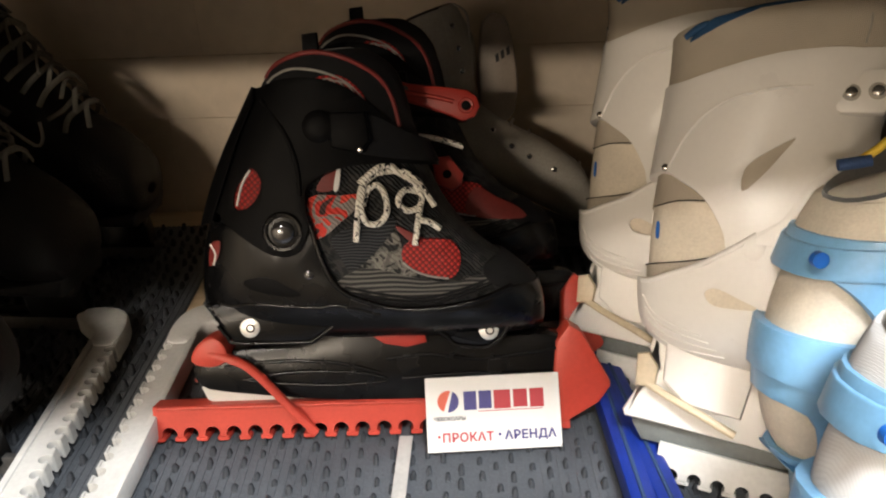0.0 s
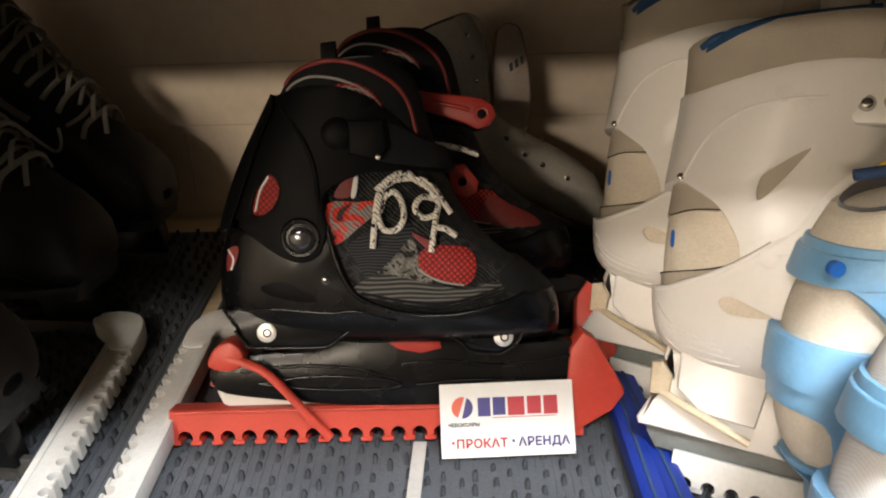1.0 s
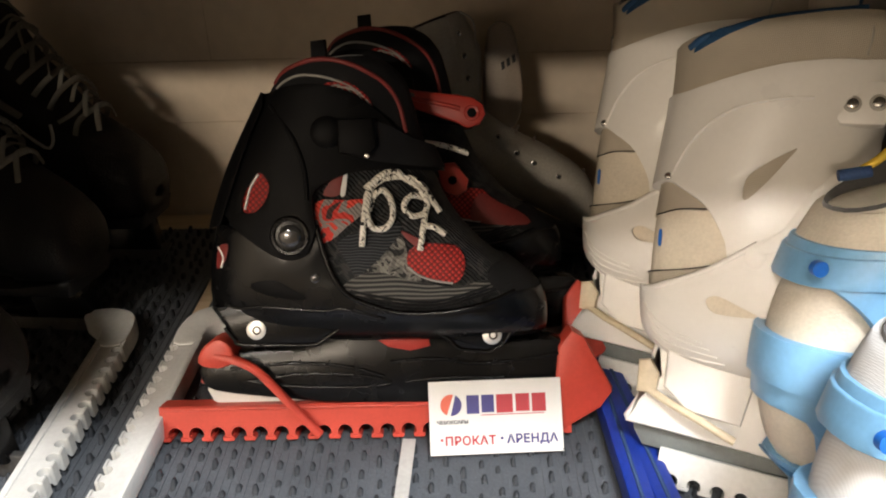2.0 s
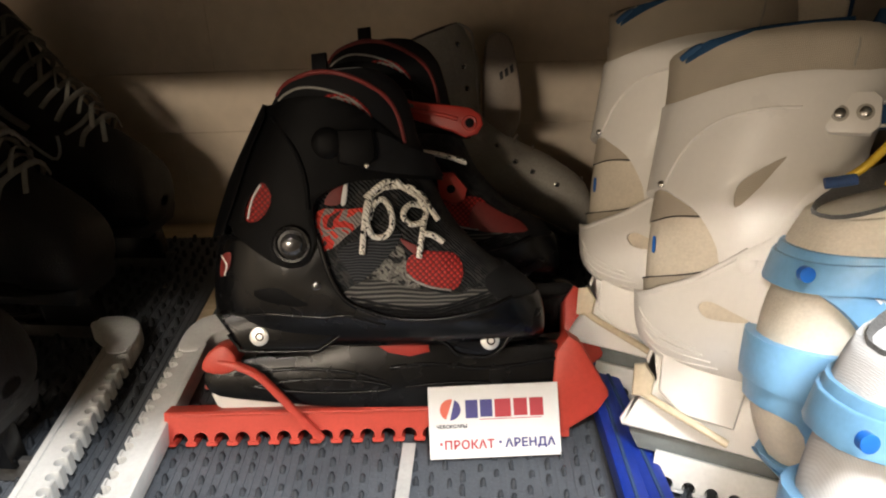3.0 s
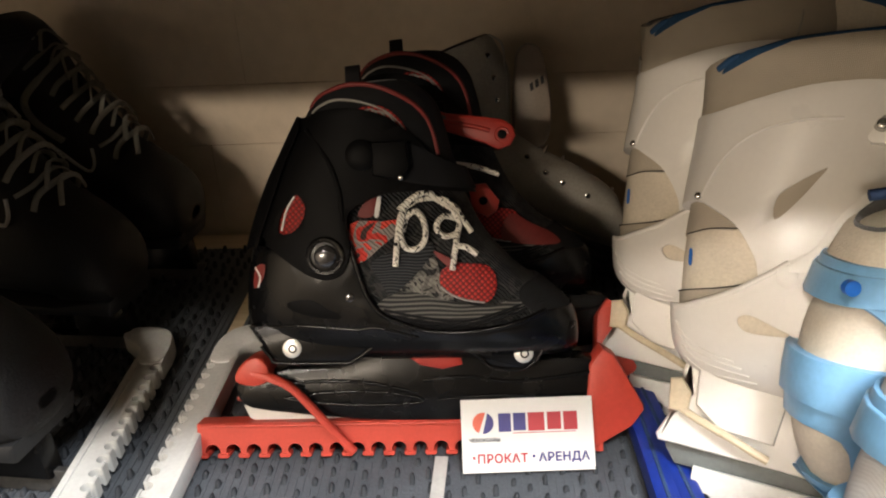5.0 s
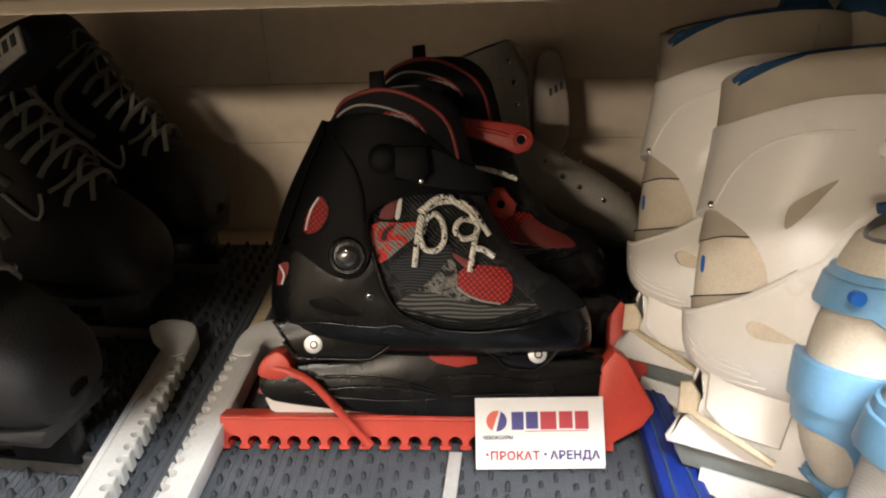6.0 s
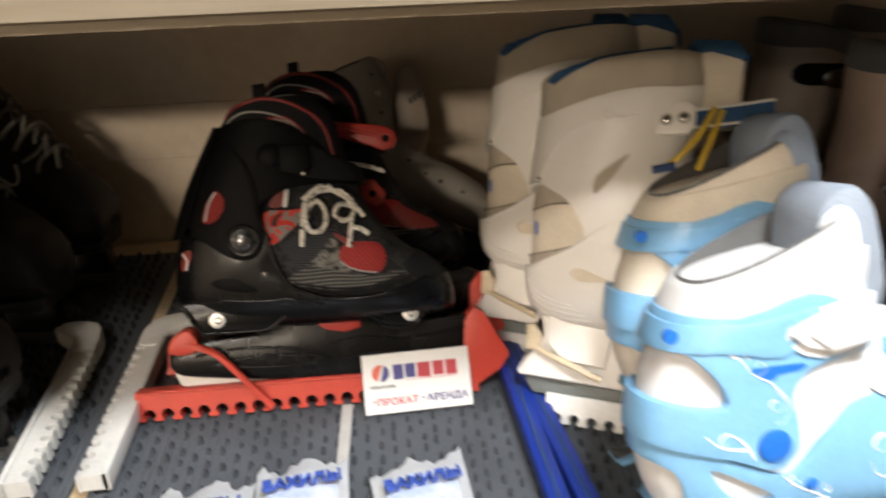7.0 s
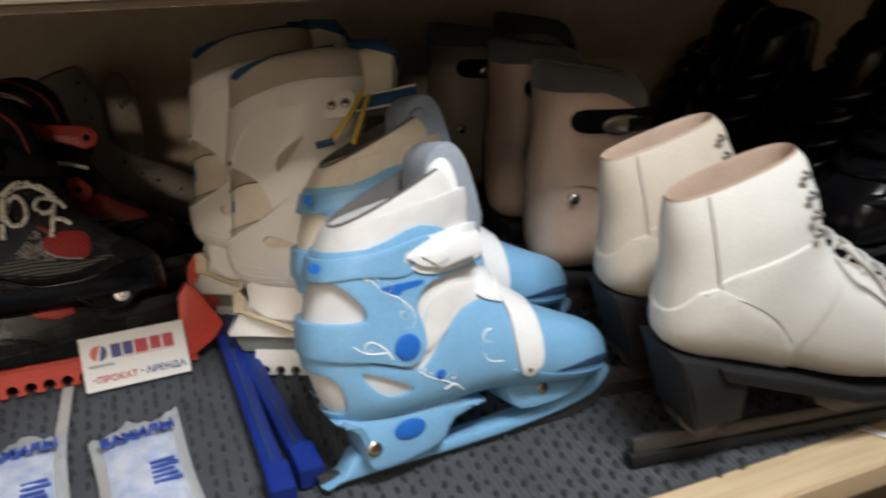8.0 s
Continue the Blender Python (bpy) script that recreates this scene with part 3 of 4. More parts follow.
    panel("lace_flap", b, 2.8, [(-59, 138), (-43, 146), (-21, 150), (-18, 145), (-28, 132), (-40, 121), (-48, 117), (-54, 127)], STITCHED, top, near=True, bevel=1.2)
    panel("grey_camo", b, 1.8, [(-42, 121), (-30, 132), (-18, 141), (-13, 124), (-6, 113), (-26, 116)], CAMO_LIGHT, top, near=True)
    panel("side_band", b, 2.0, [(-57, 110), (-37, 119), (-12, 113), (16, 108), (33, 112), (44, 108), (23, 101), (2, 97), (-24, 98), (-48, 104)], STITCHED_LIGHT, top, near=True)
    panel("tongue_mark", b, 2.4, [(-56, 169), (-53, 183), (-51, 183), (-53, 169)], PAPER, top, near=True)
    for k in range(3):
        tube("seam", b.line([(-52 + 2 * k, 107 - 3.5 * k), (-24, 101 - 2.5 * k), (2, 99 - 2.2 * k), (30, 106 - 2 * k), (52, 113 - 2 * k)], 2.4), 0.9, BLACK_CLOTH, top)
    # strap with its buckle
    panel("strap", b, 9.5, [(-58, 213), (-30, 214), (-8, 203), (20, 194), (20, 184), (-24, 188), (-52, 196)], BLACK_CLOTH, top, near=True)
    y = b.skin(-42, 206, 9)
    slab("buckle", [(-55, 216), (-33, 216), (-31, 198), (-38, 191), (-55, 195)], y - 6, y + 5, BLACK_MATTE, top, 2.5)
    disc("buckle_pin", -37, 193, y - 6, 1.6, 0.6, STEEL, top)
    disc("strap_stud", -62, 208, b.skin(-62, 208, 8), 10, 4, BLACK_MATTE, top)
    # pivot, screws, rivets
    y = b.skin(-88, 144, 8)
    link("pivot_ring", to_mesh("pivot_ring", ring_bm(-88, 144, y - 0.5, 11.0, 1.8, 28)), BLACK, top)
    link("pivot_seat", to_mesh("pivot_seat", disc_bm(-88, 144, y + 0.5, 10.5, 1.0)), BLACK, top)
    disc("pivot", -88, 144, y, 7.2, 3.5, PIVOT, top, label="polished round pivot button")
    disc("screw", -74, 116, b.skin(-74, 116, 4.5), 3.0, 1.2, PIVOT, top)
    slab("frame", [(-146, 96), (-139, 86), (-134, 77), (-127, 70), (-81, 69), (-74, 71), (-62, 79), (-3, 79), (11, 69), (18, 63), (37, 61), (46, 66), (53, 76), (66, 82), (74, 92), (56, 102), (-100, 104)], -32, 32, BLACK, top, 4, 0)
    for pts in ([(-137, 82), (-131, 74), (-125, 70), (-81, 69), (-74, 71), (-62, 79)], [(-3, 80), (11, 70), (18, 64), (37, 62), (46, 67), (52, 75)]):
        tube("frame_edge", [(x / 1000, -0.0315, (z + 1) / 1000) for x, z in pts], 1.3, BLACK, top)
    for x, z in ((-116, 81), (39, 74)):
        r = disc("rivet", x, z, -32, 6.4, 1.6, RIVET, top, label="bright metal rivet")
        link("rivet_core", to_mesh("rivet_core", ring_bm(x + 0.6, z, -34, 2.4, 0.55)), PIVOT, r)
    slab("blade_holder", [(-163, 46), (-160, 54), (-144, 60), (-124, 63), (-88, 66), (-60, 76), (-40, 79), (4, 78), (20, 66), (59, 66), (81, 66), (92, 60), (97, 42), (92, 26), (40, 22), (-2, 21), (-40, 22), (-79, 24), (-140, 31), (-158, 36)], -13, 13, BLACK, top, 5, 2)
    slab("holder_slot", [(-41, 70), (-32, 73), (-23, 74), (-8, 71), (-3, 68), (-2, 63), (-16, 60), (-31, 63)], -15, -11, RED_STRAP, top, 1)
    for pts in ([(-140, 50), (-100, 53), (-62, 50), (-34, 42)], [(-128, 41), (-92, 45), (-50, 43), (-30, 37), (-60, 35), (-100, 37), (-128, 41)], [(-30, 52), (0, 54), (30, 50), (60, 52), (88, 56)], [(-20, 38), (20, 40), (70, 38)]):
        tube("holder_rib", [(x / 1000, -0.0128, z / 1000) for x, z in pts], 1.5, BLACK, top)
    slab("blade", [(-160, 34), (-156, 25), (-150, 22), (-2, 15), (90, 13), (98, 24), (-2, 24), (-143, 36)], -4, 4, PAPER, top, 0.6)
    return top


def red_guard(at):
    top = thing("blade_guard", at, "bright red plastic blade guard with notched edge and strap", "blade guard", "red blade guards")
    toothed("channel", -190, 96, 0, 25, 14.8, 10.5, -8, 8, RED, top)
    slab("toe_hook", [(84, 1), (92, 4), (116, 18), (124, 29), (124, 33), (118, 44), (105, 68), (96, 74), (87, 62), (84, 30)], -11, 11, RED, top, 3, 0)
    tube("lip", [(-0.187, -0.0082, 0.0235), (-0.05, -0.0082, 0.0230), (0.086, -0.0082, 0.0225)], 1.4, RED, top, 2)
    slab("heel_hook", [(-158, 58), (-153, 70), (-142, 75), (-134, 68), (-134, 58), (-145, 54)], -18, 6, RED, top, 3, 3)
    tube("strap_arm", [(-0.146, -0.016, 0.064), (-0.132, -0.017, 0.060), (-0.117, -0.016, 0.051), (-0.096, -0.014, 0.026), (-0.078, -0.011, 0.004)], 3.4, RED, top, 5, flat=0.7)
    return top


first = red_skate(pose(-0.003, 0.439, 0.001, -21, 0, 0.5))
red_guard(pose(-0.005, 0.435, 0.001, -20, 0, 0.5))
second = copy_thing(first, pose(0.018, 0.526, 0.001, -22, 0, 0))
red_guard(pose(0.010, 0.486, 0.008, -42, 0, 0))
slab("strap_arm", [(-46, 212), (-32, 207), (-1, 203), (10, 201), (17, 196), (19, 189), (15, 182), (6, 179), (-4, 184), (-36, 195)], -53, -48, RED_STRAP, second, 2, 0, "red plastic strap with a hole")
tube("strap_ridge", [(-0.034, -0.0535, 0.201), (-0.010, -0.0535, 0.196), (0.000, -0.0535, 0.193)], 1.6, RED_STRAP, second, 3)
link("hole_rim", to_mesh("hole_rim", ring_bm(9, 190, -53, 4.4, 1.3)), RED_STRAP, second)
disc("strap_hole", 9, 190, -53, 3.6, 0.6, BLACK_MATTE, second)
disc("strap_rivet", -34, 203, -53, 2.4, 1.0, DARK_STEEL, second)
slab("strap_loop", [(-17, 154), (-4, 155), (6, 142), (4, 134), (-3, 130), (-14, 135)], -52, -47, RED_STRAP, second, 2, 0)
disc("loop_hole", -6, 142, -52, 3.2, 0.6, BLACK_MATTE, second)
panel("instep_patch", SKATE, 4.0, [(8, 112), (14, 132), (30, 124), (46, 116), (49, 108)], RED_DARK, second, near=True)
tube("lace_end", [(-0.030, -0.056, 0.170), (-0.012, -0.058, 0.167), (0.006, -0.057, 0.161)], 2.0, LACE_DOT, second, 4)

# laces tied in a loose bow on the first skate
lace = thing("shoelace", first.matrix_world.copy(), "white shoelace with black flecks, tied in a loose bow", "shoelace")
for pts in ([(-43, 136), (-41, 153), (-38, 170), (-30, 177), (-20, 179), (-9, 177), (-1, 168), (7, 156)],
            [(-36, 174), (-39, 160), (-38, 152), (-35, 147), (-28, 147), (-23, 154), (-24, 165), (-29, 171), (-35, 167), (-38, 158)],
            [(-12, 176), (-4, 169), (-1, 162), (-3, 156), (-10, 154), (-15, 158), (-15, 163), (-11, 167), (-5, 166), (-1, 163), (-3, 152), (-6, 133)],
            [(-4, 148), (3, 147), (10, 142)], [(-40, 172), (-30, 180), (-21, 183), (-14, 177), (-4, 173), (2, 163)]):
    line = [(x / 1000, (SKATE.skin(x, z, 2.8) - 2.5 - 2.0 * math.sin(i * 1.3)) / 1000, z / 1000) for i, (x, z) in enumerate(pts)]
    tube("cord", line, 2.0, LACE_DOT, lace, 6)

# ---- business card leaning on the guard ----
card = thing("business_card", pose(0.0385, 0.4085, 0.0042, 90 - 35, 0, 2), "white printed business card leaning on the red guard", "business card")
link("card_sheet", to_mesh("card_sheet", box_bm(-0.045, 0.045, 0, 0.049, -0.0005, 0)), PAPER, card)
for r0, r1, mat, name in ((math.pi * 0.42, math.pi * 1.36, INK_ORANGE, "emblem_left"), (math.pi * -0.52, math.pi * 0.36, INK_BLUE, "emblem_right")):
    b2 = bmesh.new()
    arc = [(-0.0300 + 0.0072 * math.cos(r0 + (r1 - r0) * k / 16), 0.0330 + 0.0072 * math.sin(r0 + (r1 - r0) * k / 16), 0.00025) for k in range(17)]
    b2.faces.new([b2.verts.new(p) for p in arc])
    link(name, to_mesh(name, b2), mat, card)
# the firm's mark as plain blocks in its colours
x = -0.0195
for k, w in enumerate((0.0095, 0.0095, 0.0125, 0.0105, 0.0105)):
    b2 = box_bm(x, x + w * 0.9, 0.0268 + 0.0006 * (k % 2), 0.0392, 0, 0.0002)
    link("mark_block", to_mesh("mark_block", b2), INK_BLUE if k < 2 else INK_RED, card)
    x += w + 0.0006
link("mark_line", to_mesh("mark_line", box_bm(-0.010, 0.033, 0.0255, 0.0260, 0, 0.0002)), INK_RED, card)
words("city_line", "ЧЕБОКСАРЫ", 0.0034, INK_GREY, card, pose(-0.0400, 0.0205, 0.0004), 1.0, bold=0.0001)
words("word_red", "ПРОКАТ", 0.0080, INK_RED, card, pose(-0.0350, 0.0064, 0.0008), 1.08, bold=0.00022)
words("word_blue", "АРЕНДА", 0.0080, INK_BLUE, card, pose(0.0068, 0.0066, 0.0008), 1.06, bold=0.00022)
for x, mat in ((-0.0370, INK_RED), (0.0036, INK_BLUE)):
    link("bullet", to_mesh("bullet", box_bm(x - 0.0009, x + 0.0009, 0.0091, 0.0109, 0, 0.0003)), mat, card)

# ---- white adjustable skates ----
WHITE_BOOT = Boot([
    (178, 90, 178, 98, 10), (172, 84, 170, 114, 30), (150, 82, 152, 138, 40), (122, 82, 136, 158, 42), (80, 82, 122, 176, 42), (40, 83, 112, 192, 41),
    (12, 87, 106, 204, 40), (-6, 98, 103, 212, 38), (-13, 120, 100, 220, 37), (-17, 157, 99, 230, 38), (-17, 194, 101, 244, 42),
    (-16, 231, 105, 262, 47), (-17, 256, 106, 284, 48), (-19, 277, 102, 303, 45)], depth=60)


def white_skate(at):
    top = thing("ice_skate", at, "white plastic adjustable ice skate with cream knit liner and blue trim", "ice skate", "white skates")
    b = WHITE_BOOT
    body("liner", b, CREAM_PLAIN, top, "cream padded liner", GREY_LINING)
    # the heel cup stands clear of the liner, with a thick rim
    panel("shell", b, 8.0, [(-60, 60), (240, 60), (240, 120), (150, 166), (110, 190), (86, 184), (66, 172), (55, 164), (47, 158), (34, 147), (19, 136), (1, 127), (-11, 122), (-40, 120)], WHITE, top, label="glossy white plastic shell",
          holes=[[(25, 117), (25, 121), (31, 123), (44, 119), (55, 115), (42, 113), (30, 113)]], bevel=2.2)
    tube("shell_rim", b.line([(-14, 121), (-8, 122), (1, 126), (19, 135), (34, 146), (47, 157)], 7.0), 2.0, WHITE, top, 5)
    panel("recess", b, 3.5, [(21, 117), (24, 124), (31, 126), (58, 116), (44, 110), (28, 110)], CREAM_PLAIN, top, near=True)
    panel("cuff", b, 7.0, [(-40, 189), (-13, 189), (-1, 184), (13, 176), (22, 166), (29, 155), (33, 146), (47, 152), (66, 166), (104, 196), (150, 240), (150, 290), (93, 270), (71, 266), (42, 260), (7, 248), (-11, 243), (-40, 240)], WHITE, top, label="white plastic cuff",
          holes=[[(35, 181), (34, 193), (41, 202), (58, 215), (54, 207), (44, 191)]], bevel=1.6)
    panel("vent", b, 4.8, [(32, 178), (31, 195), (40, 205), (62, 219), (57, 206), (46, 188)], CREAM, top, near=True)
    panel("front_overlap", b, 9.5, [(44, 152), (58, 166), (70, 190), (88, 210), (120, 222), (150, 232), (150, 180), (104, 172), (72, 156)], WHITE, top, bevel=1.5)
    panel("collar", b, 5.0, [(-40, 238), (-11, 242), (7, 247), (42, 259), (71, 265), (93, 269), (150, 288), (150, 340), (-40, 340)], CREAM, top, label="knit cloth collar", bevel=2.5)
    tube("collar_seam", b.line([(83, 300), (86, 286), (85, 271)], 5.0), 0.6, GREY_LEATHER, top)
    panel("heel_knit", b, 1.5, [(-40, 112), (8, 108), (40, 136), (33, 144), (13, 137), (-11, 132), (-40, 130)], CREAM, top)
    panel("shaded_heel_cloth", b, 1.2, [(-40, 168), (-13, 169), (0, 172), (18, 174), (20, 190), (-40, 200)], CREAM, top, near=True, bevel=0.4)
    for pts in ([(-15, 131), (-11, 132), (13, 137), (33, 144)], [(-15, 168), (-11, 169), (0, 172), (18, 174)]):
        tube("seam", b.line(pts, 2.2), 0.45, SOLE, top)
    tube("trim", b.line([(-12, 272), (-4, 277), (10, 284), (28, 291), (52, 296), (82, 301)], 5.0), 2.4, NAVY_TRIM, top, label="blue padded trim")
    panel("trim_wedge", b, 5.4, [(-9, 268), (-4, 277), (10, 285), (30, 292), (28, 287), (12, 279)], NAVY_TRIM, top, near=True, bevel=0.4)
    tube("arc_rib", b.line([(-9, 191), (-2, 209), (8, 223), (22, 233), (43, 240), (62, 243)], 7.0), 1.1, WHITE, top, 6, flat=0.7)
    for k in range(4):
        tube("heel_rib", b.line([(-12 + 3 * k, 112 - 7 * k), (-4 + 4 * k, 103 - 6 * k), (10 + 5 * k, 97 - 4.5 * k), (26 + 5 * k, 94 - 3.5 * k)], 8.0), 0.7, WHITE, top, flat=0.6)
    slab("tongue", [(92, 250), (92, 296), (97, 312), (126, 312), (136, 302), (136, 255)], -24, 24, CREAM_PLAIN, top, 5, 0, "cream padded tongue")
    slab("tongue_top", [(90, 300), (95, 315), (128, 315), (139, 302), (134, 298), (110, 304)], -25, 25, NAVY_TRIM, top, 3, 0, "navy tongue edge")
    slab("ankle_strap", [(98, 251), (130, 258), (158, 264), (160, 249), (130, 243), (99, 237)], -40, -33, NAVY_TRIM, top, 2, 0, "navy cloth strap")
    for z0 in (252, 238):
        tube("strap_edge", [(0.098, -0.0405, z0 / 1000), (0.130, -0.0405, (z0 + 6) / 1000), (0.158, -0.0405, (z0 + 12) / 1000)], 1.2, PAPER, top, 3)
    y = b.skin(86, 244, 7)
    slab("rivet_plate", [(72, 250), (76, 256), (98, 258), (103, 254), (104, 238), (100, 233), (78, 231), (73, 236)], y - 3, y + 6, WHITE, top, 2)
    for x, z in ((82, 243), (95, 245)):
        disc("rivet_well", x, z, y - 3, 4.8, 0.7, GREY_LEATHER, top)
        disc("rivet", x, z, y - 3.4, 3.2, 1.6, STEEL, top, label="metal rivet")
    disc("pin", -11, 191, b.skin(-10, 191, 7), 2.2, 1.4, STEEL, top, label="small metal pin")
    disc("side_stud", 47, 149, b.skin(47, 149, 8), 6, 1.2, WHITE, top, rz=7)
    panel("logo_bar", b, 1.4, [(-12, 158), (-10, 158), (-9, 149), (-11, 149)], BLUE_DOT, top, near=True, bevel=0)
    slab("blade_holder", [(-2, 90), (-4, 80), (2, 68), (-8, 52), (-14, 38), (-12, 34), (15, 34), (60, 33), (150, 31), (170, 42), (162, 60), (140, 66), (130, 90)], -13, 13, WHITE, top, 3, 0)
    slab("heel_block", [(6, 92), (8, 62), (24, 50), (56, 48), (62, 92)], -20, 20, WHITE, top, 3, 0)
    tube("heel_strap", [(-0.006, -0.015, 0.060), (0.012, -0.018, 0.053), (0.032, -0.022, 0.047), (0.054, -0.021, 0.039)], 2.8, YELLOWED, top, 5, "yellowed plastic strap", 0.8)
    slab("strap_end", [(-10, 75), (-3, 77), (4, 69), (4, 56), (-8, 55)], -18, -8, YELLOWED, top, 2)
    slab("blade", [(-8, 34), (-7, 30), (0, 21), (160, 20), (172, 34)], -5, 5, BLADE_GREY, top, 1)
    toothed("guard_channel", 12, 150, 0, 23, 14, 8.5, -9, 9, GUARD_WHITE, top)
    return top


def angled(x, y, yaw, lean, z=0.001, scale=1.0):
    return Matrix.Translation((x, y, z)) @ pose(0, 0, 0, 0, 0, yaw) @ pose(0, 0, 0, -lean, 0, 0) @ Matrix.Scale(scale, 4)


w1 = white_skate(angled(0.128, 0.390, -24, 31))
copy_thing(w1, angled(0.107, 0.490, -26, 27, 0.002))
w3 = copy_thing(w1, angled(0.172, 0.690, -12, 6, 0.002, 0.86))
tagged(w3, "white adjustable ice skate with navy collar standing by the wall")

# ---- light blue adjustable skates ----
BLUE_BOOT = Boot([
    (253, 44, 253, 61, 14), (248, 36, 249, 73, 31), (220, 36, 225, 85, 40), (183, 41, 192, 102, 42), (138, 47, 166, 122, 42), (89, 44, 153, 142, 40),
    (48, 43, 148, 154, 38), (21, 50, 146, 164, 37), (8, 73, 147, 173, 36), (5, 105, 147, 183, 36), (10, 137, 147, 194, 36),
    (20, 161, 147, 204, 37), (29, 182, 144, 221, 37), (37, 194, 138, 235, 35)], depth=40, lip=4)


def spiral(cx, cz, r0, turns, start, sign=1):
    return [(cx + r0 * (1 - k / 14) * math.cos(start + sign * turns * 2 * math.pi * k / 14), cz + r0 * (1 - k / 14) * math.sin(start + sign * turns * 2 * math.pi * k / 14)) for k in range(13)]


def blue_skate(at, liner=WHITE_CLOTH, inside=GREY_LINING, pad=None):
    top = thing("ice_skate", at, "light blue plastic ice skate with white buckles and floral print", "ice skate", "light blue skates")
    b = BLUE_BOOT
    body("liner", b, liner, top, "soft padded liner", inside)
    panel("foot_shell", b, 4.0, [(-22, -1), (307, 22), (310, 95), (194, 120), (157, 127), (143, 126), (119, 121), (101, 102), (88, 87), (78, 82), (47, 94), (-23, 114)], BLUE, top, label="light blue plastic shell",
          holes=[[(36, 89), (55, 81), (74, 69), (59, 65), (45, 73)], [(-12, 92), (17, 87), (24, 62), (15, 58), (-12, 68)]])
    panel("cuff", b, 7.0, [(-24, 175), (51, 179), (93, 190), (129, 179), (176, 192), (175, 158), (123, 151), (95, 146), (83, 132), (86, 114), (85, 98), (72, 88), (47, 96), (-23, 116)], BLUE, top, label="light blue plastic ankle cuff",
          holes=[[(17, 160), (28, 156), (42, 140), (43, 127), (14, 129), (-13, 134), (-13, 156)]])
    panel("cuff_band", b, 9.0, [(-23, 158), (41, 160), (76, 155), (93, 167), (98, 182), (58, 176), (-24, 172)], BLUE, top)
    panel("collar", b, 4.0, [(-24, 171), (51, 175), (93, 187), (133, 175), (166, 197), (166, 212), (94, 205), (-24, 182)], liner, top, label="padded collar")
    slab("tongue", [(111, 172), (108, 216), (112, 236), (125, 246), (139, 243), (149, 222), (152, 173)], -26, 26, pad or GREY_BLUE, top, 6, 3)
    slab("tongue_pad", [(111, 178), (109, 218), (116, 232), (127, 234), (134, 217), (134, 179)], -30, -20, pad or PURE, top, 4, 3, "smooth tongue pad")
    panel("instep_pad", b, 3.0, [(86, 95), (89, 120), (101, 135), (126, 139), (160, 126), (142, 125), (119, 120), (103, 106)], WHITE_CLOTH, top)
    panel("toe_groove", b, 4.6, [(194, 52), (226, 56), (249, 54), (266, 51), (249, 47), (222, 50)], NAVY, top, bevel=0.3)
    panel("toe_ridge", b, 5.2, [(159, 64), (196, 50), (239, 43), (272, 44), (271, 40), (237, 38), (196, 42), (161, 58)], BLUE, top)
    # buckles
    panel("buckle_base", b, 9.0, [(77, 166), (93, 180), (155, 182), (165, 161), (101, 152)], PURE, top, label="white ratchet buckle", near=True)
    y = b.skin(109, 166, 9)
    slab("buckle_lever", [(79, 168), (92, 176), (137, 179), (139, 162), (104, 156), (88, 160)], y - 6, y + 2, PURE, top, 2.5, 0)
    slab("buckle_tip", [(88, 168), (96, 173), (109, 171), (110, 163), (100, 159)], y - 8.5, y - 4, PURE, top, 2)
    panel("toe_strap", b, 7.5, [(154, 134), (157, 111), (158, 87), (161, 64), (167, 56), (174, 58), (181, 70), (182, 109), (190, 135)], PURE, top, label="white toe strap", near=True)
    panel("strap_top", b, 6.0, [(134, 129), (164, 116), (213, 104), (217, 110), (184, 125), (154, 144)], PURE, top)
    disc("strap_screw", 168, 62, b.skin(168, 65, 7.5), 1.6, 0.8, DARK_STEEL, top)
    # pivots and studs
    disc("pivot", 71, 103, b.skin(71, 103, 7), 10, 2.2, BLUE_DOT, top, label="round blue pivot cap")
    disc("stud", 95, 76, b.skin(94, 77, 4), 3.8, 1.4, BLUE_DOT, top)
    disc("heel_button", 13, 172, b.skin(17, 172, 9), 4, 0.6, BLUE_DOT, top)
    slab("heel_post", [(13, 53), (30, 38), (34, 15), (45, 6), (94, 13), (110, 30), (140, 38), (100, 50), (49, 49)], -26, 26, BLUE, top, 6, 3)
    disc("oval_cap", 70, 34, -26, 13, 2.0, BLUE_DOT, top, rz=8, label="blue oval cap")
    disc("bolt", 40, 26, -26, 6, 2.5, STEEL, top)
    slab("toe_post", [(160, 46), (170, 20), (223, 22), (240, 41), (210, 51)], -24, 24, BLUE, top, 5, 3)
    disc("bolt", 190, 35, -24, 5, 2.0, STEEL, top)
    slab("blade_holder", [(0, 0), (16, 5), (31, 20), (47, 11), (108, 9), (168, 11), (222, 17), (250, 27), (262, 33), (268, 30), (260, 19), (236, 8), (158, 0), (37, 0)], -12, 12, BLUE, top, 3, 3)
    slab("blade", [(-2, 8), (2, -2), (14, -5), (236, -5), (256, 0), (268, 12), (269, 24), (261, 25), (236, 10), (157, 3), (36, 3)], -5, 5, BLADE_DARK, top, 1, 0, "dark worn blade")
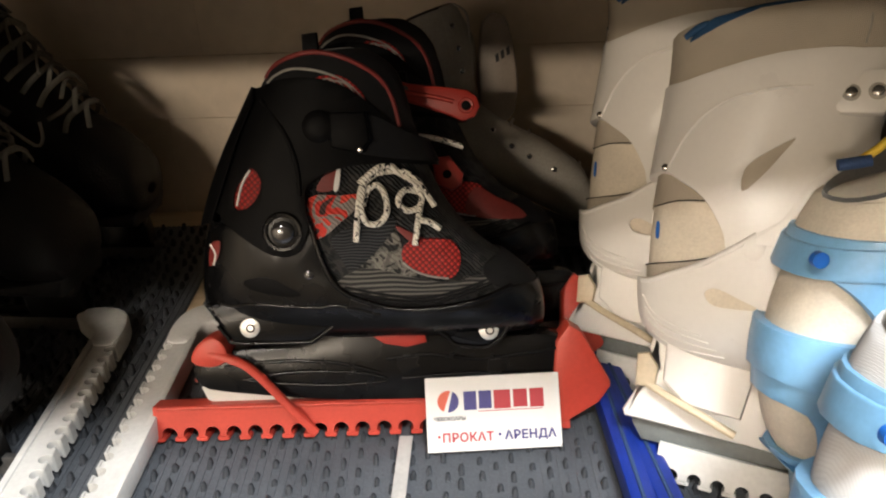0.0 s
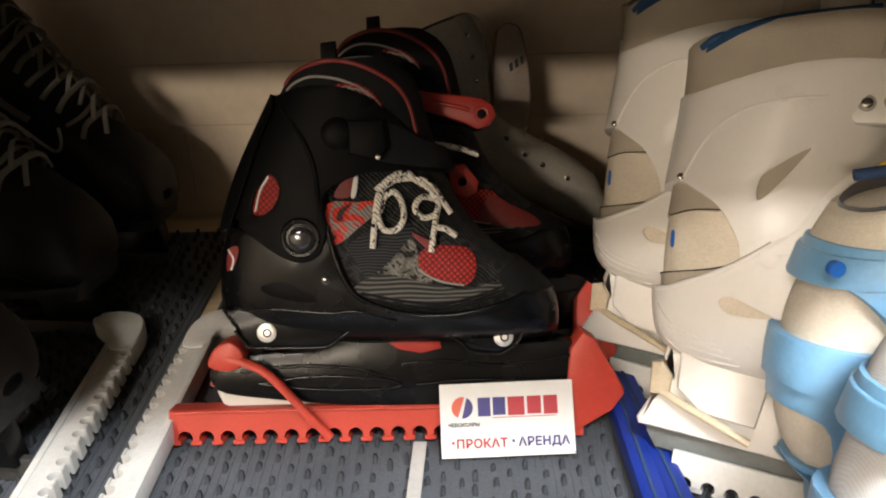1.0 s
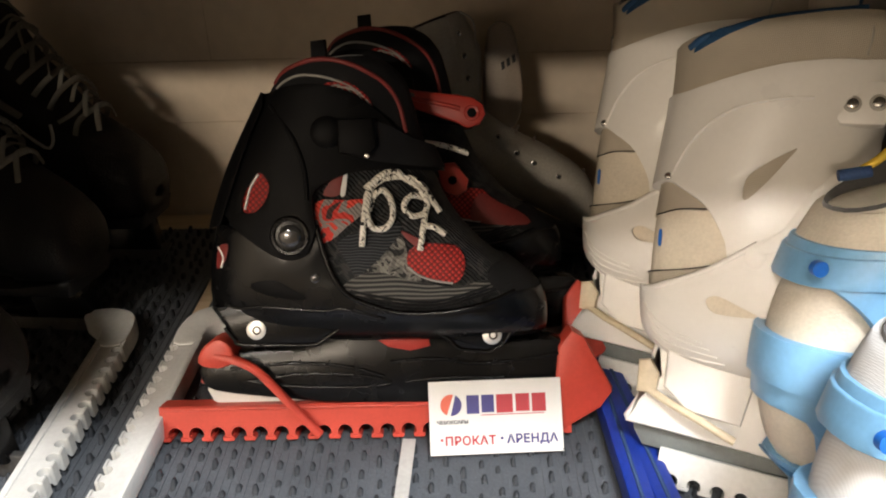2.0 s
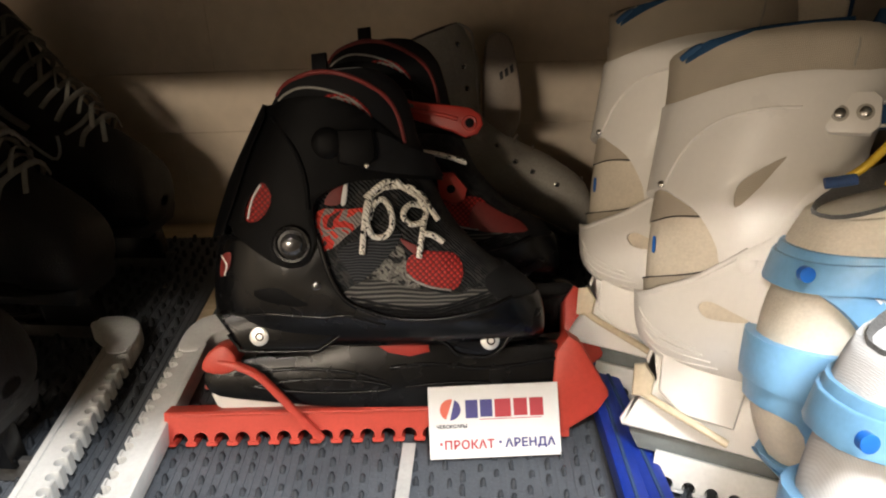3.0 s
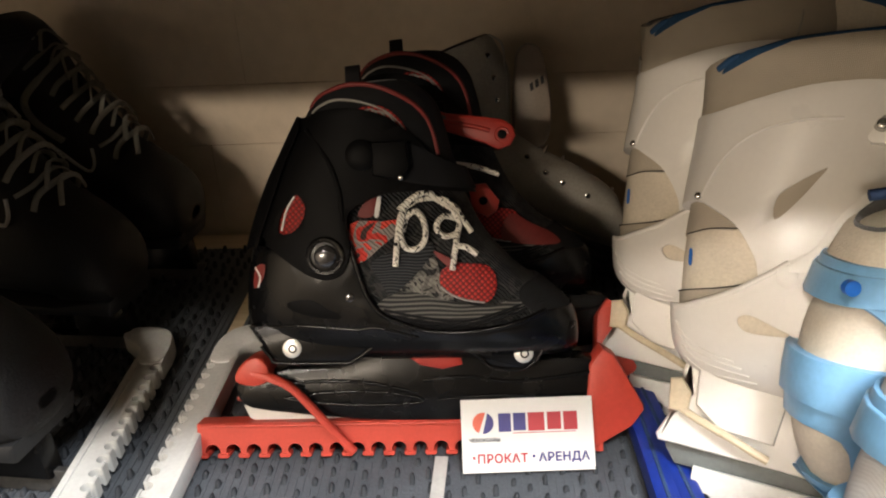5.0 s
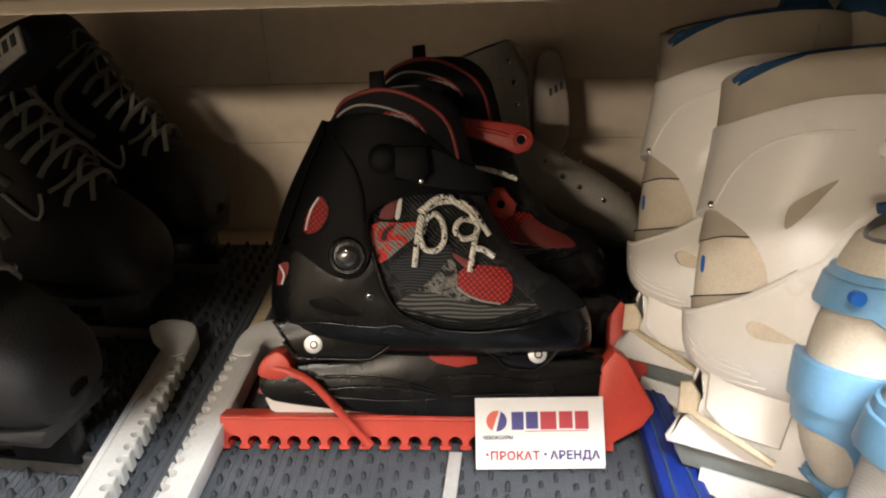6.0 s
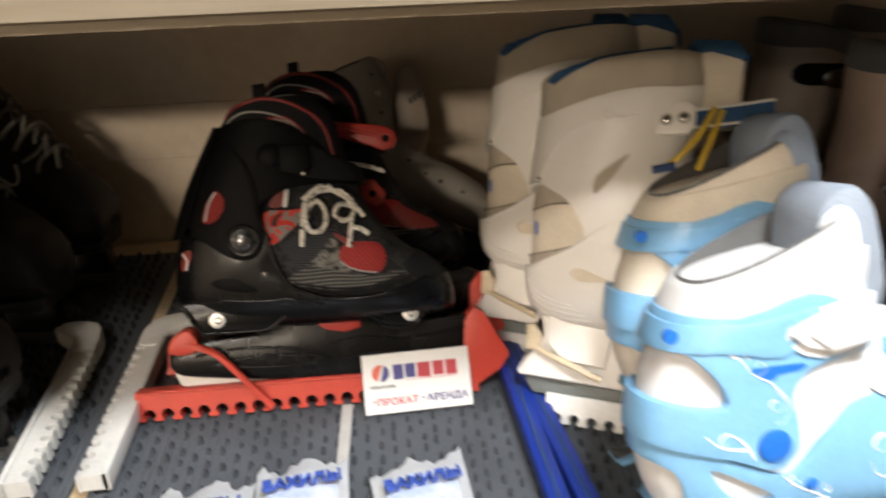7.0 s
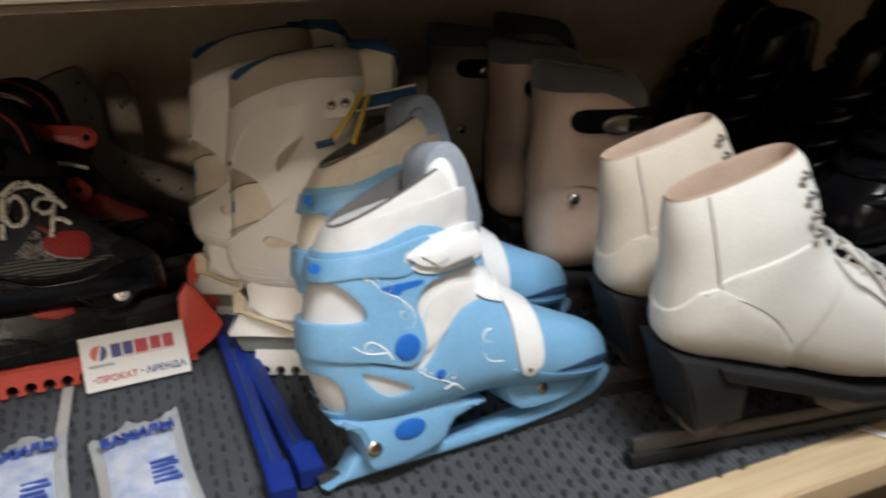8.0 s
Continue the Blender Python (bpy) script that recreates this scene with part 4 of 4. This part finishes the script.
    # floral print
    for pts, g, r in (([(38, 167), (43, 163), (49, 157)], 7.2, 2.4), ([(41, 167), (50, 163), (56, 156)], 7.2, 1.4), ([(49, 159), (60, 146), (70, 140), (76, 130)], 7.2, 1.0), (spiral(62, 151, 6, 1.1, 3.5), 7.2, 0.7),
                      (spiral(72, 128, 7, 1.2, 1.0, -1), 7.2, 0.8), ([(72, 138), (80, 128), (78, 118), (72, 116)], 7.2, 0.9), (spiral(43, 107, 6, 1.0, 0.5), 7.2, 1.0), ([(32, 111), (41, 104), (55, 102)], 7.2, 1.0),
                      ([(49, 110), (55, 104), (59, 96)], 7.2, 1.6), (spiral(86, 78, 5, 1.0, 2.0), 4.2, 1.0), ([(78, 82), (88, 74), (102, 67), (110, 59)], 4.2, 1.0), (spiral(104, 71, 5, 1.1, 4.0, -1), 4.2, 1.0),
                      ([(98, 62), (106, 65), (114, 57)], 4.2, 1.6), (spiral(137, 94, 8, 0.7, 1.2), 4.2, 1.2), ([(131, 85), (135, 77), (147, 74)], 4.2, 1.1)):
        tube("print", b.line(pts, g), r * 0.6, PURE, top, 3, flat=0.3)
    panel("logo_bar", b, 7.4, [(58, 150), (89, 150), (87, 146), (74, 145), (70, 142), (60, 146)], BLUE_DOT, top, near=True, bevel=0)
    return top


blue_skate(angled(0.154, 0.211, 3, 16, 0.006, 0.965))
# the rear skate's liner is cream to carry the warm shade on its rim
b2 = blue_skate(angled(0.177, 0.326, 3, 16, 0.006), CREAM_PLAIN, GREY_LINING, PALE_BLUE)
disc("tongue_dot", 108, 216, -30, 4, 1.0, BLUE_DOT, b2)
tagged(b2, "light blue plastic ice skate with liner tinted cream for shade and pale blue tongue")
cord = thing("cord", pose(0, 0, 0), "thin yellow plastic cord tied round the skate", "cord")
tube("loop", [(0.254, 0.390, 0.252), (0.242, 0.379, 0.241), (0.228, 0.376, 0.225), (0.219, 0.378, 0.216)], 2.2, YELLOW, cord, 6)
tube("loop", [(0.260, 0.390, 0.250), (0.248, 0.378, 0.232), (0.241, 0.377, 0.212)], 2.0, YELLOW, cord, 6)
tube("cord_sleeve", [(0.208, 0.377, 0.214), (0.223, 0.375, 0.217)], 3.2, NAVY, cord, 2)

# ---- white leather figure skates ----
FIGURE_BOOT = Boot([
    (285, 52, 285, 62, 8), (278, 47, 276, 82, 28), (240, 46, 238, 100, 38), (200, 48, 196, 120, 39), (150, 56, 148, 149, 37), (100, 72, 120, 170, 35),
    (50, 88, 115, 178, 34), (16, 98, 113, 186, 34), (-2, 112, 112, 192, 34), (-4, 135, 110, 200, 33), (-3, 165, 106, 212, 31),
    (-6, 188, 101, 222, 27), (-7, 204, 96, 234, 22), (-7, 212, 88, 242, 18)], depth=50, lip=3)


def figure_skate(at, leather):
    top = thing("figure_skate", at, "white leather lace-up figure skate with black sole and heel", "figure skate", "white figure skates")
    b = FIGURE_BOOT
    body("upper", b, leather, top, "white leather upper", TAUPE)
    panel("quarter", b, 1.2, [(30, 60), (32, 100), (24, 140), (22, 160), (60, 172), (112, 184), (124, 166), (118, 140), (90, 96), (84, 60)], leather, top, bevel=0.5)
    panel("heel_counter", b, 2.0, [(-30, 80), (10, 152), (40, 146), (70, 124), (88, 98), (92, 60), (20, 60)], leather, top, bevel=0.5)
    tube("back_seam", b.line([(14, 218), (16, 200), (22, 160), (24, 130), (18, 108)], 1.2), 0.55, TAPE, top)
    tube("seam", b.line([(12, 152), (40, 146), (66, 130), (84, 108)], 2.0), 0.5, TAPE, top)
    for x, z in ((82, 228), (86, 215), (90, 202), (94, 189)):
        tube("lace_hook", [(x / 1000, (b.skin(x, z, 1.2) - 1) / 1000, (z + 2) / 1000), ((x + 3) / 1000, (b.skin(x, z, 1.2) - 5) / 1000, z / 1000), ((x - 3) / 1000, (b.skin(x, z, 1.2) - 4) / 1000, (z - 3) / 1000)], 1.4, DARK_STEEL, top, 4)
    for k in range(5):
        x, z = 116 + 17 * k, 172 - 11 * k
        tube("lace", [(x / 1000, (b.skin(x, z - 4) - 2) / 1000, (z - 6) / 1000), ((x + 4) / 1000, -0.018, (z + 5) / 1000), ((x + 8) / 1000, 0.0, (z + 6) / 1000), ((x + 10) / 1000, 0.02, (z + 2) / 1000)], 3.0, WHITE_CLOTH, top, 4, flat=0.5)
    tube("lace", [(0.118, -0.030, 0.176), (0.135, -0.036, 0.160), (0.150, -0.034, 0.146), (0.172, -0.035, 0.122), (0.190, -0.036, 0.108)], 2.2, WHITE_CLOTH, top)
    slab("heel", [(-2, 104), (40, 92), (60, 80), (56, 44), (18, 40), (10, 70)], -30, 30, SOLE, top, 4, 0)
    slab("sole", [(30, 94), (90, 76), (165, 50), (215, 44), (280, 48), (286, 54), (270, 40), (210, 34), (160, 40), (88, 64), (36, 82)], -34, 34, SOLE, top, 3, 0)
    slab("heel_plate", [(14, 44), (60, 46), (58, 34), (44, 20), (34, 20), (18, 34)], -12, 12, DARK_STEEL, top, 2)
    slab("toe_plate", [(130, 48), (250, 40), (240, 28), (200, 20), (160, 20), (140, 30)], -12, 12, DARK_STEEL, top, 2)
    slab("blade", [(-16, 22), (-14, 6), (4, 0), (230, 0), (268, 8), (284, 22), (276, 36), (262, 26), (220, 20), (60, 20), (20, 24)], -3, 3, DARK_STEEL, top, 0.8, 0, "dull dark blade")
    slab("blade_guard", [(-18, 10), (-16, -1), (272, -1), (272, 8)], -6, 6, SOLE, top, 1.5)
    return top


figure_skate(angled(0.397, 0.142, -7, 2, 0.004), WHITE_LEATHER)
tagged(figure_skate(angled(0.412, 0.236, -8, 4, 0.001), SHADED_WHITE_LEATHER), "white lace-up figure skate tinted cream for shade, behind the brighter one")

# ---- white skates, tinted taupe for the warm shade they stand in ----
TAUPE_BOOT = Boot([
    (240, 58, 240, 66, 8), (232, 50, 230, 84, 28), (195, 48, 198, 108, 39), (150, 48, 160, 132, 40), (100, 50, 132, 158, 39), (50, 52, 122, 180, 38),
    (14, 58, 118, 192, 37), (-2, 74, 116, 202, 36), (-6, 110, 114, 212, 37), (-2, 150, 112, 222, 38), (4, 190, 109, 228, 38),
    (4, 228, 104, 236, 38), (4, 254, 98, 243, 36), (6, 263, 92, 248, 34)])


def taupe_skate(at, mat, label):
    top = thing("ice_skate", at, label, "ice skate", "taupe skates")
    b = TAUPE_BOOT
    body("upper", b, mat, top, "", GREY_LINING)
    panel("cuff", b, 2.5, [(-30, 150), (30, 152), (74, 140), (140, 160), (140, 216), (110, 216), (60, 236), (-30, 246)], mat, top)
    panel("collar", b, 3.5, [(-30, 244), (50, 238), (96, 216), (140, 216), (140, 300), (-30, 300)], GREY_LINING, top, label="dark grey padded collar")
    panel("strap", b, 5.0, [(24, 222), (60, 222), (140, 214), (140, 196), (60, 200), (24, 204)], BLACK_MATTE, top, label="black strap", near=True)
    y = b.skin(70, 208, 5)
    disc("buckle", 68, 208, y - 2, 21, 4.5, STEEL, top, rz=10, label="polished oval metal buckle")
    slab("buckle_lever", [(72, 214), (96, 215), (98, 203), (72, 202)], y - 10, y - 4, BLACK, top, 1.5)
    for x, z in ((62, 122), (26, 138)):
        disc("stud", x, z, b.skin(x, z, 2.5), 5.5, 3, STEEL, top)
    slab("sole", [(2, 60), (60, 48), (150, 46), (238, 54), (234, 36), (150, 34), (10, 38)], -32, 32, SOLE, top, 4)
    slab("blade_holder", [(10, 42), (60, 40), (54, 16), (20, 16)], -12, 12, BLADE_GREY, top, 3)
    slab("blade_holder", [(140, 42), (220, 42), (210, 16), (150, 16)], -12, 12, BLADE_GREY, top, 3)
    slab("blade", [(-4, 20), (4, 0), (232, 0), (246, 18)], -4, 4, DARK_STEEL, top, 1)
    return top


taupe_skate(angled(0.424, 0.385, -3, 2), TAUPE, "white ice skate tinted taupe for warm shade, with dark collar and metal buckle")
taupe_skate(angled(0.446, 0.520, 4, 2), TAUPE, "white ice skate tinted taupe for warm shade, standing behind another skate")
taupe_skate(angled(0.425, 0.660, 2, 1), TAUPE_DARK, "white ice skate tinted darker taupe for shade, standing near the wall")
taupe_skate(angled(0.545, 0.715, 2, 1), TAUPE_DARK, "white ice skate tinted darker taupe for shade, close to the wall")

# ---- grey leather skates by the wall ----
GREY_BOOT = Boot([
    (182, 30, 182, 40, 8), (176, 24, 172, 62, 26), (154, 26, 158, 82, 35), (122, 42, 126, 104, 36), (92, 58, 98, 118, 35), (56, 74, 76, 134, 34),
    (16, 84, 66, 142, 33), (-6, 94, 62, 150, 33), (-14, 120, 62, 160, 33), (-16, 155, 62, 178, 32), (-15, 190, 60, 202, 33), (-13, 212, 44, 232, 32)])


def grey_skate(at):
    top = thing("ice_skate", at, "worn grey leather lace-up ice skate leaning on the wall", "ice skate", "grey skates")
    b = GREY_BOOT
    body("upper", b, GREY_LEATHER, top, "", TAUPE)
    panel("eyelet_stay", b, 1.8, [(30, 240), (60, 230), (68, 150), (80, 134), (126, 106), (164, 78), (156, 60), (120, 82), (70, 112), (50, 140), (38, 200)], GREY_LEATHER, top, bevel=0.5)
    tube("stay_edge", b.line([(44, 231), (55, 222), (58, 200), (60, 172), (61, 150)], 2.0), 1.0, TAPE, top)
    tube("top_edge", b.line([(-13, 211), (6, 219), (26, 226), (42, 231)], 0.5), 1.0, SOLE, top, 3)
    for x, z in ((42, 212), (47, 192), (50, 172), (77, 118), (94, 103), (110, 93), (133, 80)):
        disc("eyelet", x, z, b.skin(x, z, 1.8), 2.6, 0.8, STEEL, top)
        disc("eyelet_hole", x, z, b.skin(x, z, 1.8) - 0.6, 1.5, 0.6, SOLE, top)
    slab("tongue", [(66, 140), (68, 205), (74, 220), (84, 222), (94, 212), (102, 165), (98, 132), (84, 124)], -16, 16, TAUPE_DARK, top, 5, 3, "padded dark grey tongue")
    for x in (82, 87, 92):
        slab("tongue_mark", [(x, 178 + (x - 82) * 0.6), (x + 3, 180 + (x - 82) * 0.6), (x + 2, 187 + (x - 82) * 0.6), (x - 1, 185 + (x - 82) * 0.6)], -16.6, -15, SOLE, top, 0.2)
    for k in range(5):
        x, z = 90 + 16 * k, 118 - 11 * k
        tube("lace", [(x / 1000, -0.026, (z - 6) / 1000), ((x + 6) / 1000, -0.010, (z + 5) / 1000), ((x + 9) / 1000, 0.010, (z + 5) / 1000), ((x + 8) / 1000, 0.026, (z - 4) / 1000)], 2.4, TAUPE_DARK, top, 4, flat=0.5)
    slab("sole", [(-10, 94), (16, 80), (56, 68), (92, 52), (122, 36), (154, 20), (182, 28), (176, 14), (150, 10), (90, 42), (30, 60), (-6, 66)], -32, 32, SOLE, top, 3)
    slab("blade", [(-20, 14), (-12, 0), (170, -2), (188, 8), (150, 18), (120, 14), (40, 16), (22, 66), (4, 66), (0, 16)], -4, 4, DARK_STEEL, top, 1)
    return top


grey_skate(angled(-0.022, 0.700, 0, 14, 0.003))

# ---- black hockey skates with white laces ----
HOCKEY_BOOT = Boot([
    (158, 70, 158, 80, 10), (153, 58, 152, 104, 34), (130, 56, 131, 126, 43), (104, 56, 110, 142, 44), (70, 58, 90, 166, 41), (25, 60, 76, 190, 39),
    (-20, 64, 66, 204, 38), (-44, 76, 60, 214, 38), (-50, 100, 56, 222, 38), (-46, 140, 50, 232, 40), (-42, 180, 44, 246, 42), (-44, 220, 30, 262, 42), (-44, 244, 16, 270, 40)])


def hockey_skate(at, laced=True):
    top = thing("hockey_skate", at, "black leather hockey skate with wide white laces", "hockey skate", "black hockey skates")
    b = HOCKEY_BOOT
    body("upper", b, LEATHER if laced else BLACK_SHINE, top, "", BLACK_CLOTH)
    panel("toe_cap", b, 2.5, [(106, 40), (116, 90), (112, 150), (200, 150), (200, 40)], LEATHER if laced else BLACK_SHINE, top, label="smooth black toe cap")
    panel("ankle_patch", b, 2.0, [(-40, 120), (10, 128), (40, 170), (20, 200), (-30, 190)], BLACK_CLOTH, top)
    g = random.Random(11)
    for k in range(9 if laced else 0):
        x, z = 34 + 9.5 * k, 250 - 12.0 * k
        for side in (-1, 1):
            a, c, d = g.uniform(-3, 3), g.uniform(-4, 4), g.uniform(-3, 3)
            tube("lace", [((x - 9 + a) / 1000, side * 0.034, (z - 15) / 1000), ((x - 1 + d) / 1000, side * 0.024, (z - 5 + c) / 1000), ((x + 5 + a) / 1000, side * -0.004, (z + 3 + c) / 1000), ((x + 10 + d) / 1000, side * -0.020, (z - 12 + a) / 1000)], 2.6, LACE, top, 4, flat=0.45)
    if laced:
        tube("loose_lace", b.line([(30, 236), (12, 214), (2, 190), (10, 166), (34, 140), (50, 112)], 4), 4.0, LACE, top, 5, flat=0.3)
        tube("loose_lace", b.line([(20, 240), (-8, 222), (-22, 196), (-18, 170)], 4), 4.0, LACE, top, 5, flat=0.3)
        tube("loose_lace", b.line([(44, 214), (30, 196), (36, 176), (60, 158)], 4), 3.4, LACE, top, 5, flat=0.3)
    tube("plate", b.line([(52, 150), (78, 130), (86, 136), (84, 150)], 2.5), 1.6, TAPE, top, 3)
    slab("sole", [(-44, 72), (0, 60), (100, 54), (154, 62), (150, 46), (-30, 46)], -34, 34, SOLE, top, 4)
    slab("blade_holder", [(-40, 52), (30, 50), (20, 18), (100, 18), (94, 50), (146, 50), (150, 14), (-46, 14)], -9, 9, BLACK, top, 3)
    slab("blade", [(-50, 18), (-44, 0), (148, 0), (160, 18)], -3, 3, DARK_STEEL, top, 0.8)
    return top


k1 = hockey_skate(angled(-0.432, 0.712, -4, 4))
k2 = copy_thing(k1, angled(-0.446, 0.590, -6, 5))
slab("tongue", [(30, 216), (58, 228), (94, 258), (98, 274), (86, 284), (54, 266), (26, 244)], -26, 20, BLACK_CLOTH, k2, 4, 3)
slab("tongue_label", [(62, 244), (92, 262), (90, 282), (58, 264)], -29, -25, TAPE, k2, 1, 0, "white cloth label with dark marks")
for x in (66, 74, 82):
    slab("label_mark", [(x, 256 + (x - 66) * 0.6), (x + 5, 259 + (x - 66) * 0.6), (x + 5, 268 + (x - 66) * 0.6), (x, 265 + (x - 66) * 0.6)], -29.6, -28, SOLE, k2, 0.2)
copy_thing(k1, angled(-0.432, 0.415, -6, 4))

# ---- black glossy skates at the dark end of the shelf ----
for x, y, yaw in ((0.900, 0.300, 176), (0.920, 0.420, 178), (0.900, 0.560, 182), (0.960, 0.690, 180), (1.180, 0.330, 178), (1.200, 0.480, 182), (1.220, 0.640, 180)):
    k = hockey_skate(angled(x, y, yaw, -4), False)
    tagged(k, "glossy black skate at the dark end of the shelf", group="glossy black skates")
    for n in range(4):
        z = 120 + 26 * n
        pts = [((104 - 20 * n - 40 * math.cos(a)) / 1000, 0.050 * math.sin(a), (z + 14 * math.cos(a)) / 1000) for a in [math.pi * (j / 12 * 2) for j in range(13)]]
        tube("strap", pts, 8, BLACK_SHINE, k, 2, "glossy black strap")

# ---- loose blade guards on the mat ----


def laid(x, y, turn, teeth_right):
    """A pose for a guard that lies on its side along y, with its teeth to the right or left."""
    m = Matrix(((0, 0, -1), (1, 0, 0), (0, -1, 0))) if teeth_right else Matrix(((0, 0, 1), (1, 0, 0), (0, 1, 0)))
    return Matrix.Translation((x, y, 0.013)) @ pose(0, 0, 0, 0, 0, turn) @ m.to_4x4()


def long_guard(at, label):
    top = thing("blade_guard", at, label, "blade guard", "white blade guards")
    toothed("channel", 0, 190, 0, 21, 13.5, 8.0, -7, 7, GUARD_WHITE, top)
    slab("end_hook", [(178, 2), (178, 21), (198, 25), (210, 38), (222, 48), (232, 43), (234, 26), (226, 8), (206, 0)], -9, 9, GUARD_WHITE, top, 3, 3)
    slab("rear_lip", [(0, 18), (0, 23), (186, 24), (186, 18)], -8.5, 8.5, GUARD_WHITE, top, 1.5)
    return top


long_guard(laid(-0.248, 0.345, 2.0, True), "worn white plastic blade guard with hooked end on the mat")
long_guard(laid(-0.216, 0.345, 0.0, False), "worn white plastic blade guard beside the red guard")


def blue_guard(x, y, yaw, length):
    top = thing("blade_guard", Matrix.Translation((x, y, 0.003)) @ pose(0, 0, 0, 0, 0, yaw), "royal blue plastic blade guard lying on the mat", "blade guard", "blue blade guards")
    slab("channel", [(0, 0), (0, 14), (length, 16), (length, 0)], -8, 8, GUARD_BLUE, top, 2)
    slab("end_block", [(-12, 0), (-14, 18), (14, 22), (18, 0)], -10, 10, GUARD_BLUE, top, 3)
    slab("groove", [(18, 13), (18, 15), (length - 6, 17), (length - 6, 15)], -1.2, 1.2, NAVY, top, 0.4)
    return top


blue_guard(0.149, 0.226, 95.0, 275)
blue_guard(0.126, 0.212, 91.5, 285)

# ---- packets of shoe covers ----


def packet(at, seed, label):
    top = thing("shoe_cover_packet", at, label, "packet", "shoe cover packets")
    g = random.Random(seed)
    nx, ny = 16, 22
    edge = [0.006 * math.sin(0.7 * k + seed) + g.uniform(-0.003, 0.004) + 0.008 * k / nx for k in range(nx + 1)]

    def point(i, j, lift):
        u, v = i / nx, j / ny
        x = (u - 0.5) * 0.070 * (1 + 0.05 * math.sin(4 * v + seed))
        y = v * 0.125 + edge[i] * v ** 6
        puff = math.sin(math.pi * u) ** 0.6 * math.sin(math.pi * min(1, v * 1.02)) ** 0.5
        wave = 0.0022 * noise.noise((x * 60, y * 60, seed)) + 0.0011 * noise.noise((x * 170, y * 170, seed + 5))
        return (x, y, 0.0015 + (0.009 * puff + wave * puff) + lift)

    def sheet(name, i0, i1, j0, j1, lift, mat):
        bm = bmesh.new()
        v = [[bm.verts.new(point(i, j, lift)) for i in range(i0, i1 + 1)] for j in range(j0, j1 + 1)]
        for a, b in zip(v, v[1:]):
            for k in range(len(a) - 1):
                bm.faces.new((a[k], a[k + 1], b[k + 1], b[k]))
        if lift == 0:
            bmesh.ops.solidify(bm, geom=bm.faces[:], thickness=0.0012)
        return link(name, to_mesh(name, bm, 80), mat, top)

    sheet("film", 0, nx, 0, ny, 0, FILM)
    sheet("print_field", 2, nx - 2, 1, ny - 5, 0.0007, FILM_PRINT)
    sheet("print_strip", 2, nx - 2, ny - 4, ny - 4 + 1, 0.0008, FILM_PRINT)
    words("title", "БАХИЛЫ", 0.0130, FILM_INK, top, pose(-0.027, 0.092, 0.0130, -3, 0, 5), 1.0, 0.0015, 0.0004)
    for k in range(5):
        link("text_bar", to_mesh("text_bar", box_bm(0.004, 0.024 - 0.002 * (k % 3), 0.034 + 0.006 * k, 0.0362 + 0.006 * k, 0.0100, 0.0118)), FILM_INK, top)
    return top


packet(pose(0.041, 0.212, 0.005, 0, 0, 5), 3, "white and blue plastic packet of shoe covers lying on the mat")
packet(pose(-0.050, 0.222, 0.005, 0, 0, 2), 8, "white and blue plastic packet of shoe covers with blue lettering")
packet(pose(-0.128, 0.206, 0.005, 0, 0, -3), 14, "white and blue plastic packet of shoe covers with torn edge")

# ---- tags and tape ----
tag = tagged(link("paper_tag", to_mesh("paper_tag", box_bm(-0.0045, 0.0045, -0.04, 0.05, 0, 0.0008)), TAPE), "narrow grey tape strip stuck on the mat", "tape")
tag.matrix_world = pose(-0.024, 0.372, 0.0056, 0, 0, -3)
tag2 = tagged(link("paper_tag", to_mesh("paper_tag", box_bm(-0.02, 0.02, -0.004, 0.004, 0, 0.0008)), PAPER), "small white paper strip on the shelf edge", "paper strip")
tag2.matrix_world = pose(0.600, 0.098, -0.0030, 0, 0, -62)
